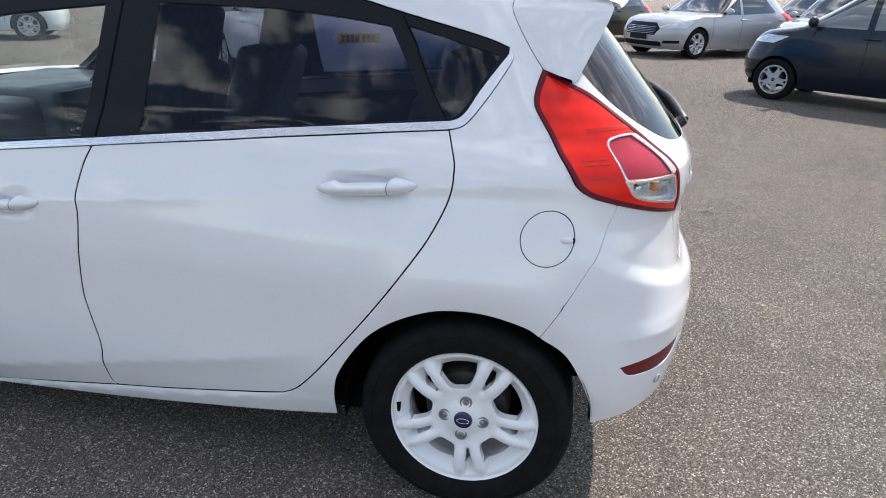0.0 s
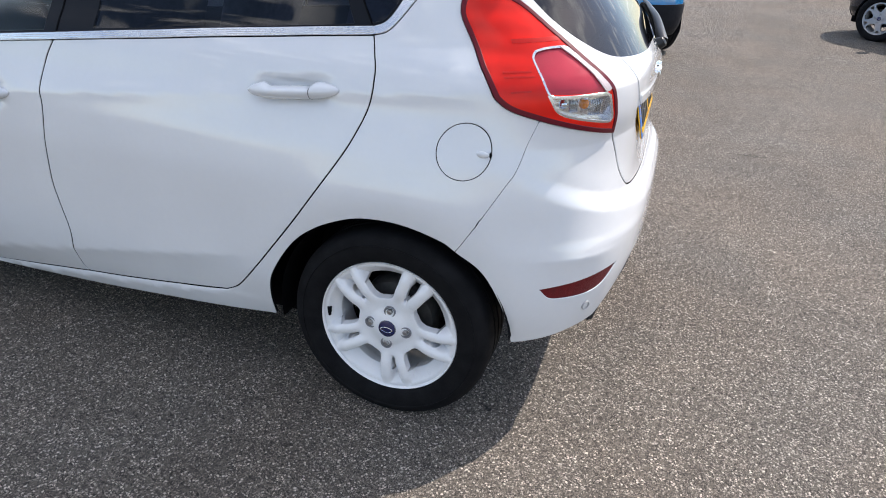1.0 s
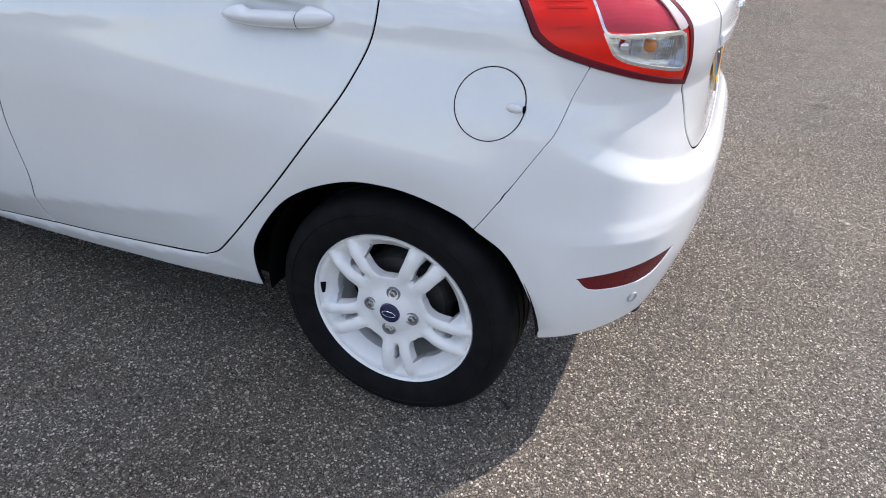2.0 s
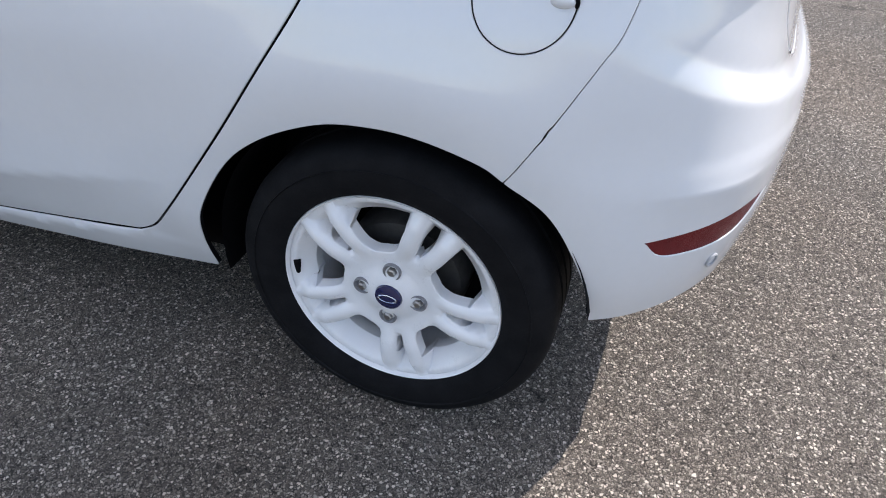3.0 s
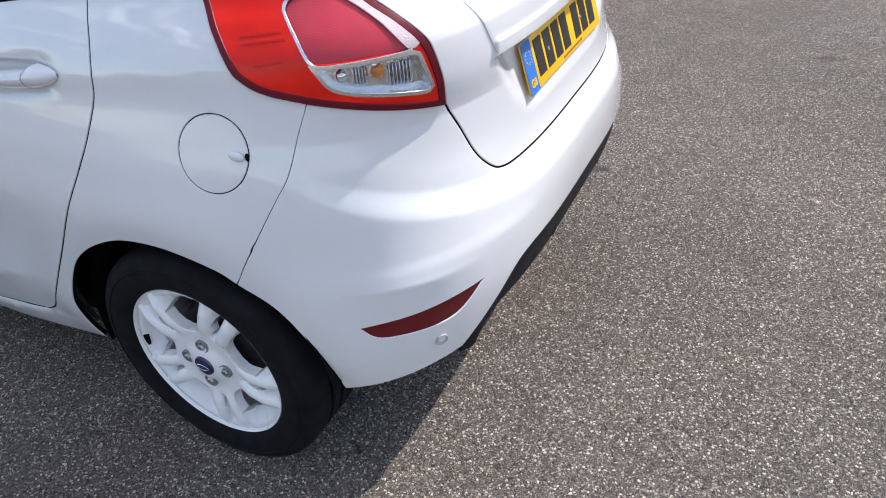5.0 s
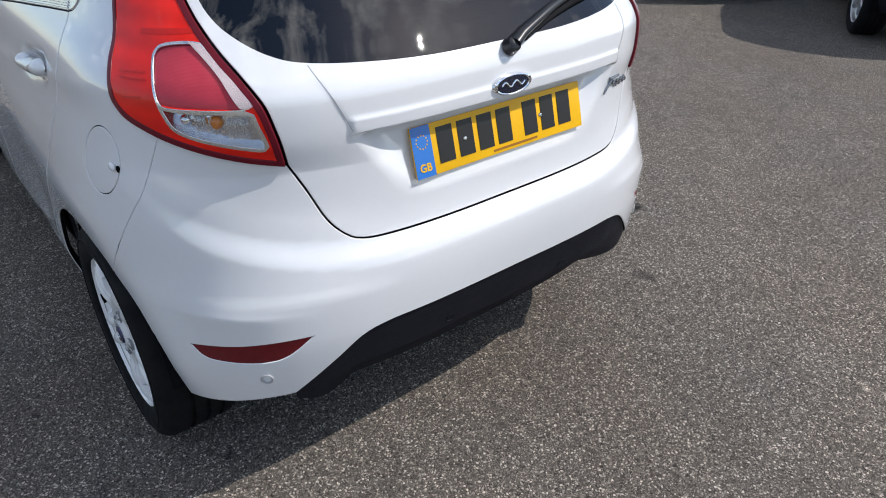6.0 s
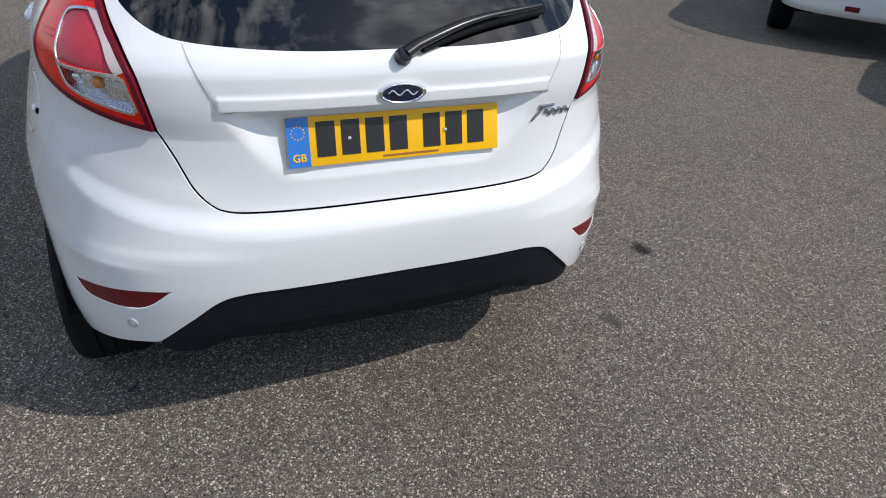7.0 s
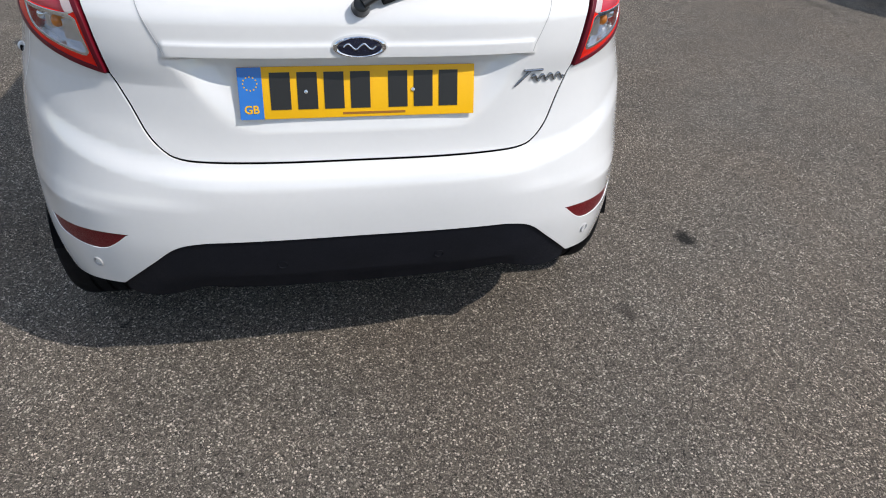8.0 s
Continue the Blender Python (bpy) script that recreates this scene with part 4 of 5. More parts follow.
def hatch_rear(car):
    gl, ll, se, aa, af = curve(GATE_LOW), curve(LAMP_LOW), curve(SEAM), curve(ARCH_AFT), curve(ARCH_FORE)
    de, li = curve(DIFF_EDGE), curve(LAMP_IN)
    low = curve([(53.9, 0.304), (47.3, 0.317), (42.0, 0.334), (38.0, 0.345)])
    left = join(rev(de), rev(low), aa, rev(se), ll, gl)
    loop = join(left, rev(mirror(left))[1:-1])
    refl = join(curve([(51.5, 0.483), (45.8, 0.4925), (40.0, 0.503), (35.0, 0.5095)]), curve([(35.0, 0.5095), (38.5, 0.461), (41.4, 0.4465), (46.0, 0.4445), (49.4, 0.451), (51.5, 0.483)]))
    bumper = panel("rear_bumper", [inset(loop, 0.0020), refl, mirror(refl)], HATCH, WHITE, car, grid=0.0095, thick=0.02, gap_shade=CAVITY, label="white rear bumper")
    for s in (1, -1):
        panel("reflector", sided(inset(refl, 0.002), s), HATCH, RED_REFLEX, bumper, off=-0.003, thick=0.008, lip=0.001, grid=0.01, label="dark red bumper reflector")
        p, n = HATCH(np.array([s * 41.4]), np.array([0.402]), 0.0)
        q = Vector(n[0]).to_track_quat("-Y", "Z").to_matrix().to_4x4()
        for nm, prof, mt in (("sensor_ring", [(0.0140, 0.003), (0.0143, -0.003), (0.0125, -0.0042), (0.0102, -0.003), (0.0095, 0.001)], SHADE_LINE), ("parking_sensor", [(0.0001, -0.0016), (0.0085, -0.0014), (0.0095, 0.002)], WHITE)):
            bm = lathe_bm(prof, 32)
            bmesh.ops.transform(bm, matrix=Matrix.Translation(p[0]) @ q, verts=bm.verts)
            part(nm, bm, mt, bumper)
    under = curve([(38, 0.318), (30, 0.272), (18, 0.256), (0, 0.252)])

    def tucked(w, z, off=0.0):
        """The skin with its lower edge drawn in under the car."""
        return HATCH(w, z, (off - 0.070 * step(0.42, 0.25, z) * step(37, 27, np.abs(w)))[..., None])

    half = join(de, rev(mirror(de))[1:], mirror(under), rev(under)[1:])
    skirt = panel("bumper_skirt", inset(half, 0.001), tucked, BLACK_PLASTIC, car, off=-0.006, thick=0.03, grid=0.02, label="black plastic lower bumper skirt")
    for w0 in (13.5, -13.5):
        p, n = tucked(np.array([w0]), np.array([0.415]), -0.007)
        q = Vector(n[0]).to_track_quat("-Y", "Z").to_matrix().to_4x4()
        bm = lathe_bm([(0.0001, -0.001), (0.009, -0.001), (0.0095, 0.0), (0.0115, -0.002), (0.0128, 0.002)], 28)
        bmesh.ops.transform(bm, matrix=Matrix.Translation(p[0]) @ q, verts=bm.verts)
        part("parking_sensor", bm, BLACK_PLASTIC, skirt)
    # tailgate
    top = curve([(53.7, 1.198), (52.0, 1.25), (48.5, 1.32), (42, 1.370), (20, 1.384), (0, 1.386)])
    left = join(rev(gl), [p for p in li if p[0] < 53.75 and p[1] < 1.1985], top)
    gate_loop = join(left, rev(mirror(left))[1:-1])
    pane = curve([(0.0, 1.031), (7.5, 1.031), (15.0, 1.032), (23.5, 1.037), (33.0, 1.047), (37.4, 1.060), (41.0, 1.083), (44.3, 1.115), (47.2, 1.160), (50.3, 1.240), (49.9, 1.315), (44.7, 1.352), (32.4, 1.368), (0.0, 1.375)])
    pane = join(pane, rev(mirror(pane))[1:-1])
    gate = panel("tailgate", [inset(gate_loop, 0.0048), pane], HATCH, WHITE, car, grid=0.0068, thick=0.018, gap_shade=CAVITY, label="white tailgate")

    def crowned(w, z, off=0.0):
        """The pane swells by two millimetres above its lower edge."""
        def at(w, z):
            return HATCH(w, z, (off + 0.0023 * np.exp(-(((z - 1.10) / 0.06) ** 2)))[..., None])[0]
        n = np.cross(at(w, z + 0.0015) - at(w, z - 0.0015), at(w + 0.12, z) - at(w - 0.12, z))
        return at(w, z), n / np.maximum(np.linalg.norm(n, axis=-1, keepdims=True), 1e-9)

    panel("rear_window", inset(pane, 0.001), crowned, glass("dark_rear_glass", (0.05, 0.053, 0.066), 0.010, 0.085), gate, off=-0.002, thick=0.004, grid=0.015, lip=0.001, label="dark tinted rear window")
    # the fold beside the badge, its crease shade laid on as thin grey strips
    for s in (1, -1):
        q = curve([(27.8, 0.922), (30.2, 0.985), (33.0, 1.044)])
        panel("fold_shade_line", sided(join(q + (-0.05, 0), rev(q + (0.05, 0))), s), HATCH, SHADE_LINE, gate, off=0.0007, thick=0.001, lip=0.0, grid=0.01)
    # wiper
    arm, rad = [], []
    for t in np.linspace(0, 1, 14):
        w0, z0 = -0.4 - 29.6 * t, 1.018 + 0.072 * t + 0.016 * math.sin(math.pi * t)
        p, n = HATCH(np.array([w0]), np.array([z0]), 0.022 + 0.006 * math.sin(math.pi * min(t * 1.5, 1)))
        arm.append(p[0]); rad.append(0.017 - 0.011 * t)
    wiper = part("rear_wiper", tube_bm(arm, rad, 14, 0.72), WIPER_BLACK, gate, "black rear wiper arm")
    blade = []
    for t in np.linspace(0.12, 1.02, 12):
        p, n = HATCH(np.array([-0.4 - 29.6 * t]), np.array([1.012 + 0.070 * t + 0.012 * math.sin(math.pi * t)]), 0.010)
        blade.append(p[0])
    part("wiper_blade", tube_bm(blade, 0.009, 8), RUBBER, wiper)
    p, n = HATCH(np.array([-0.4]), np.array([1.016]), 0.008)
    bm = lathe_bm([(0.0001, -0.022), (0.010, -0.0215), (0.016, -0.017), (0.020, 0.004)], 24)
    bmesh.ops.transform(bm, matrix=Matrix.Translation(p[0]) @ Vector(n[0]).to_track_quat("-Y", "Z").to_matrix().to_4x4(), verts=bm.verts)
    part("wiper_pivot", bm, WIPER_BLACK, wiper)
    # oval badge, script badge
    p, n = HATCH(np.array([0.0]), np.array([0.944]), -0.004)
    face = Matrix.Translation(p[0]) @ Vector((1, 0, 0.03)).to_track_quat("-Y", "Z").to_matrix().to_4x4()
    bm = lathe_bm([(0.0001, -0.009), (0.046, -0.008), (0.049, -0.006), (0.049, 0.004)], 48)
    bmesh.ops.scale(bm, vec=(1, 1, 0.40), verts=bm.verts)
    bmesh.ops.transform(bm, matrix=face, verts=bm.verts)
    badge = part("oval_badge", bm, BADGE_NAVY, gate, "navy oval badge with a chrome rim")
    bm = lathe_bm([(0.0465, 0.003), (0.047, -0.0085), (0.051, -0.0098), (0.056, -0.0085), (0.0595, -0.003), (0.0595, 0.006)], 48)
    bmesh.ops.scale(bm, vec=(1, 1, 0.40), verts=bm.verts)
    bmesh.ops.transform(bm, matrix=face, verts=bm.verts)
    part("badge_rim", bm, CHROME, badge)
    wave = [(x, -0.0092, 0.0055 * math.sin(x * 190.0) + 0.0015) for x in np.linspace(-0.034, 0.034, 40)]
    bm = tube_bm(wave, 0.0022, 8)
    bmesh.ops.transform(bm, matrix=face, verts=bm.verts)
    part("badge_wave", bm, SATIN, badge)
    # a slanted chrome flourish: one long stroke, a bar over it, a row of low humps
    def on_gate(w, z):
        return HATCH(np.array([w]), np.array([z]), 0.003)[0][0]
    stroke = part("script_badge", tube_bm([on_gate(-24.9 - 3.0 * t, 0.836 + 0.040 * t) for t in np.linspace(0, 1, 8)], [0.0015, 0.003, 0.0036, 0.0036, 0.0036, 0.0036, 0.003, 0.002], 10), DARK_CHROME, gate, "chrome script badge")
    part("badge_stroke", tube_bm([on_gate(-26.6 - 3.2 * t, 0.8745 - 0.002 * t) for t in np.linspace(0, 1, 8)], 0.0033, 8), DARK_CHROME, stroke)
    part("badge_humps", tube_bm([on_gate(-27.9 - 6.0 * t, 0.8530 - 0.003 * t + 0.0075 * math.sin(t * 25.0)) for t in np.linspace(0, 1, 60)], 0.0033, 8), DARK_CHROME, stroke)
    number_plate(gate)
    return gate


def number_plate(gate):
    m = Matrix.Translation((0.5685, 0.003, 0.8365)) @ Matrix.Rotation(math.atan2(0.028, 0.107), 4, "Y").inverted() @ Matrix.Rotation(math.pi / 2, 4, "Z")
    def put(name, bm, mt, parent, label=""):
        bmesh.ops.transform(bm, matrix=m, verts=bm.verts)
        return part(name, bm, mt, parent, label)
    plate = put("number_plate", box_bm((0.520, 0.004, 0.111), (0, 0, 0), 0.0015, 2), YELLOW, gate, "yellow rear number plate with a blue band")
    put("blue_band", box_bm((0.050, 0.002, 0.110), (-0.2345, -0.0024, 0), 0), PLATE_BLUE, plate)
    for k in range(12):
        a = radians(30 * k)
        put("star", box_bm((0.0028, 0.001, 0.0028), (-0.2345 + 0.0145 * math.cos(a), -0.0036, 0.021 + 0.0145 * math.sin(a)), 0), YELLOW, plate)
    x = -0.172
    for k in range(7):
        put("character_bar", box_bm((0.043, 0.0016, 0.079), (x, -0.0026, 0.004), 0), PLATE_BLACK, plate)
        x += 0.0575 + (0.026 if k == 3 else 0)
    put("maker_line", box_bm((0.14, 0.001, 0.005), (0.03, -0.0024, -0.0465), 0), surface("plate_brown", (0.30, 0.12, 0.01), 0.5), plate)
    for x in (-0.118, 0.118):
        bm = lathe_bm([(0.0001, -0.0055), (0.004, -0.005), (0.0055, -0.002)], 16)
        bmesh.ops.translate(bm, vec=(x, 0, 0.002), verts=bm.verts)
        put("screw_cap", bm, SATIN, plate)
    data = bpy.data.curves.new("country_letters", "FONT")
    data.body, data.size, data.extrude, data.offset, data.align_x = "GB", 0.024, 0.0006, 0.0005, "CENTER"
    tmp = bpy.data.objects.new("tmp", data)
    me = bpy.data.meshes.new_from_object(tmp)
    bpy.data.objects.remove(tmp)
    me.transform(m @ Matrix.Translation((-0.2345, -0.0038, -0.042)) @ Matrix.Rotation(math.pi / 2, 4, "X"))
    me.name = "country_letters"
    me.materials.clear()
    part("country_letters", me, YELLOW, plate)


def hatch_top(car):
    # roof: the outline at the rail drawn in towards the middle while it rises
    ws = np.concatenate([np.linspace(0, 90, 31), np.linspace(94, 160, 16), np.linspace(164, float(HATCH.wf(1.425)) + 90, 30)])
    ws = np.concatenate([ws, -ws[::-1]])
    ring = HATCH(ws, np.full(len(ws), 1.425))[0]
    rows = []
    for t in (1.0, 0.985, 0.95, 0.88, 0.75, 0.55, 0.3, 0.02):
        rows.append([(-0.62 + (p[0] + 0.62) * t, p[1] * t, 1.424 + 0.052 * (1 - t ** 3.0)) for p in ring])
    roof = part("roof", grid_bm(rows, close_v=True), WHITE, car, "white roof")
    # roof spoiler with fins beside the rear window
    for s in (1, -1):
        front = curve(SPOILER_LINE)
        fr = [HATCH(np.array([s * w]), np.array([z]), 0.002)[0][0] for w, z in front[:: max(len(front) // 12, 1)]]
        n = len(fr)
        tip = [(0.216, 0.612, 1.209), (0.230, 0.600, 1.236), (0.253, 0.575, 1.288), (0.278, 0.555, 1.342), (0.293, 0.540, 1.383), (0.282, 0.525, 1.402)]
        rows = []
        for i, f in enumerate(fr):
            t = i / (n - 1) * (len(tip) - 1)
            k = min(int(t), len(tip) - 2)
            e = np.array(tip[k]) * (1 - (t - k)) + np.array(tip[k + 1]) * (t - k)
            e[1] *= -s
            rows.append([tuple(f + (e - f) * q + np.array([0, -s * 0.012 * math.sin(math.pi * q), 0])) for q in np.linspace(0, 1, 9)] + [tuple(e + np.array([-0.004, s * 0.012, 0])), tuple(f + (e - f) * 0.6 + np.array([0, s * 0.035, 0])), tuple(f + np.array([0.01, s * 0.03, 0]))])
        part("spoiler_fin", grid_bm(rows, close_v=True), WHITE, roof, "white spoiler side fin")
    rows = []
    for y in np.linspace(-0.535, 0.535, 25):
        q = abs(y) / 0.535
        dx, dz = -0.035 * q**3, -0.022 * q**2.5
        rows.append([(0.16 + dx, y, 1.440 + dz), (0.22 + dx, y, 1.437 + dz), (0.30 + dx, y, 1.428 + dz), (0.338 + dx, y, 1.417 + dz), (0.345 + dx, y, 1.408 + dz), (0.335 + dx, y, 1.400 + dz), (0.28 + dx, y, 1.388 + dz), (0.22 + dx, y, 1.385 + dz), (0.15 + dx, y, 1.40 + dz)])
    blade = part("roof_spoiler", grid_bm(rows, close_v=True), WHITE, roof, "white roof spoiler")
    part("high_brake_lamp", box_bm((0.012, 0.20, 0.016), (0.338, 0, 1.402), 0.004), RED_DARK, blade)


def hatch_front(car):
    fs = (0.85, 1.0)
    screen = [(v, z) for v, z in ((-0.80, 0.985), (0.80, 0.985), (0.66, 1.2), (0.60, 1.425), (-0.60, 1.425), (-0.66, 1.2))]
    panel("windscreen", join(*[curve([(*a,), (*b,)], 0.03, fs) for a, b in zip(screen, screen[1:] + screen[:1])]), HATCH.front, GLASS_CLEAR, car, off=-0.004, thick=0.004, grid=0.04, lip=0.0, scale=fs, label="lightly tinted windscreen")
    hood = [(-0.62, 0.80), (0.62, 0.80), (0.86, 0.90), (0.80, 0.985), (-0.80, 0.985), (-0.86, 0.90)]
    panel("bonnet", join(*[curve([(*a,), (*b,)], 0.02, fs) for a, b in zip(hood, hood[1:] + hood[:1])]), HATCH.front, WHITE, car, thick=0.02, grid=0.02, scale=fs, label="white bonnet")
    nose = [(-0.76, 0.24), (0.76, 0.24), (0.72, 0.60), (0.70, 0.74), (0.62, 0.798), (-0.62, 0.798), (-0.70, 0.74), (-0.72, 0.60)]
    grille = [(-0.42, 0.36), (0.42, 0.36), (0.38, 0.58), (-0.38, 0.58)]
    lp = lambda q: join(*[curve([(*a,), (*b,)], 0.02, fs) for a, b in zip(q, q[1:] + q[:1])])
    bumper = panel("front_bumper", [lp(nose), lp(grille)], HATCH.front, WHITE, car, thick=0.02, grid=0.03, scale=fs, label="white front bumper")
    panel("grille", lp(grille), HATCH.front, BLACK_PLASTIC, bumper, off=-0.02, thick=0.01, grid=0.04, scale=fs)
    for s in (1, -1):
        head = [(s * 0.50, 0.70), (s * 0.69, 0.72), (s * 0.76, 0.80), (s * 0.80, 0.845), (s * 0.60, 0.785)]
        panel("headlamp", lp(head), HATCH.front, GLASS_LENS, car, off=0.008, thick=0.02, grid=0.03, scale=fs, label="clear headlamp")
        x, y, z = -1.86, -s * 0.86, 0.97
        bm = ellipsoid_bm((x, y - s * 0.03, z + 0.03), (0.055, 0.105, 0.075), 24)
        m = part("door_mirror", bm, WHITE, car, "white door mirror with a black foot")
        part("mirror_glass", ellipsoid_bm((x + 0.042, y - s * 0.03, z + 0.03), (0.02, 0.088, 0.058), 20), CHROME, m)
        part("mirror_foot", tube_bm([(x, -s * 0.745, z - 0.02), (x, y, z)], 0.03, 10), BLACK_PLASTIC, m)


def soft_block(name, size, centre, mt, parent, tilt=0.0, label=""):
    bm = box_bm(size, (0, 0, 0), min(size) * 0.35, 4)
    bmesh.ops.transform(bm, matrix=Matrix.Translation(centre) @ Matrix.Rotation(tilt, 4, "Y"), verts=bm.verts)
    return part(name, bm, mt, parent, label)


def hatch_inside(car):
    part("floor_pan", box_bm((3.2, 1.36, 0.10), (-1.35, 0, 0.24), 0.02), CAVITY, car)
    for s in (1, -1):
        pts = [(30, 0.40), (30, 0.84), (60, 0.86), (78, 1.02), (150, 0.93), (214, 0.85), (258, 0.74), (262, 0.66), (238, 0.66), (226, 0.50), (224, 0.22), (108, 0.22), (104, 0.50), (92, 0.67), (75, 0.71),
               (60, 0.67), (48, 0.50), (46, 0.40), (30, 0.40)]
        shell = join(*[curve([p, q], 0.03) for p, q in zip(pts, pts[1:])])
        panel("inner_shell", sided(shell, s), HATCH, TRIM, car, off=-0.040, thick=0.01, grid=0.06, lip=0.0)
        pillar = join(curve([(190, 1.335), (200, 1.245), (208, 1.130), (213, 1.010), (215, 0.900)]), curve([(215, 0.900), (243, 0.985)], 0.03), curve([(243, 0.985), (237, 1.055), (224, 1.180), (209, 1.300), (200, 1.360), (190, 1.335)]))
        panel("pillar_trim", sided(pillar, s), HATCH, TRIM, car, off=-0.028, thick=0.008, grid=0.03, lip=0.002, label="dark grey windscreen pillar trim")
        for cx in (0.0, -2.489):
            rows = []
            for y in (-0.785, -0.55):
                rows.append([(cx + 0.352 * math.cos(a), s * y, 0.29 + 0.352 * math.sin(a)) for a in np.linspace(0.12, math.pi + 0.15, 33)])
            rows.append([(cx + 0.05 * math.cos(a), s * -0.55, 0.29 + 0.05 * math.sin(a)) for a in np.linspace(0.12, math.pi + 0.15, 33)])
            part("arch_liner", grid_bm(rows), CAVITY, car)
        # front seat
        y = s * -0.36
        seat = soft_block("front_seat", (0.50, 0.48, 0.16), (-1.42, y, 0.52), FABRIC, car, 0.06, "dark cloth front seat")
        soft_block("seat_back", (0.14, 0.46, 0.64), (-1.10, y, 0.86), FABRIC, seat, 0.30)
        soft_block("head_rest", (0.09, 0.26, 0.19), (-0.97, y, 1.25), FABRIC, seat, 0.25)
    bench = soft_block("rear_bench", (0.46, 1.20, 0.16), (-0.55, 0, 0.55), FABRIC, car, 0.05, "dark cloth rear bench")
    soft_block("bench_back", (0.13, 1.22, 0.60), (-0.22, 0, 0.86), FABRIC, bench, 0.28)
    for y in (-0.40, 0.40):
        soft_block("head_rest", (0.08, 0.25, 0.13), (-0.11, y, 1.19), FABRIC, bench, 0.25)
    part("parcel_shelf", box_bm((0.42, 1.10, 0.03), (0.17, 0, 1.02), 0.008), FABRIC, car)
    dash = part("dashboard", box_bm((0.62, 1.34, 0.36), (-2.04, 0, 0.80), 0.07, 5), DASH, car, "grey plastic dashboard")
    part("centre_console", box_bm((0.26, 0.30, 0.30), (-1.80, 0, 0.86), 0.04, 4), DASH, dash)
    part("console_screen", box_bm((0.02, 0.22, 0.10), (-1.668, 0, 0.95), 0.005), BLACK_GLOSS, dash)
    for k in range(6):
        part("console_button", box_bm((0.012, 0.026, 0.014), (-1.668, -0.085 + 0.034 * k, 0.85), 0.003, 1), SATIN, dash)
    rim = []
    for k in range(33):
        a = 2 * math.pi * k / 32
        rim.append((-1.80 + 0.07 * math.sin(a), 0.36 + 0.185 * math.cos(a), 0.90 + 0.172 * math.sin(a)))
    wheel = part("steering_wheel", tube_bm(rim, 0.016, 10), BLACK_PLASTIC, dash, "black steering wheel")
    part("steering_hub", ellipsoid_bm((-1.81, 0.36, 0.89), (0.05, 0.075, 0.06), 16), BLACK_PLASTIC, wheel)
    for y in (0.25, 0.47):
        part("steering_spoke", tube_bm([(-1.81, 0.36, 0.89), (-1.805, y - (0.06 if y < 0.3 else -0.06), 0.895)], 0.014, 8), SATIN, wheel)


def white_hatchback():
    car = thing("white_hatchback", "clean white five-door hatchback with white alloy wheels", "car")
    for s in (1, -1):
        hatch_side(car, s)
        road_wheel(car, (0.0, -0.800 * s, 0.2930), s)
        road_wheel(car, (-2.489, -0.800 * s, 0.2930), s)
    hatch_rear(car)
    hatch_top(car)
    hatch_front(car)
    hatch_inside(car)
    return car


white_hatchback()


# ---- the cars parked round about ----
SILVER_PAINT = surface("silver_paint", (0.40, 0.405, 0.42), 0.35, metal=0.3, coat=0.8, vary=0.01)
DARK_PAINT = surface("blue_black_paint", (0.008, 0.012, 0.022), 0.20, coat=0.25, spec=0.3, vary=0.05)
BLUE_PAINT = surface("bright_blue_paint", (0.020, 0.22, 0.50), 0.25, coat=1.0, vary=0.03)
BLACK_PAINT = surface("black_paint", (0.008, 0.008, 0.009), 0.2, coat=0.3, spec=0.3)
GREY_PAINT = surface("pale_grey_paint", (0.42, 0.43, 0.44), 0.3, metal=0.3, coat=1.0)
OFF_WHITE = surface("off_white_paint", (0.74, 0.76, 0.77), 0.3, coat=0.8, vary=0.03)
ALLOY = surface("silver_alloy", (0.55, 0.55, 0.56), 0.35, metal=0.8, vary=0.05, vscale=30)
GLAZING = surface("dark_glazing", (0.016, 0.020, 0.022), 0.05, coat=1.0, vary=0.02)


# opaque panes; the bright view seen through the glass is put into the colour
PAINTED_VIEW_GLAZING = surface("painted_view_glazing", (0.15, 0.17, 0.165), 0.05, coat=1.0, vary=0.12, vscale=3)


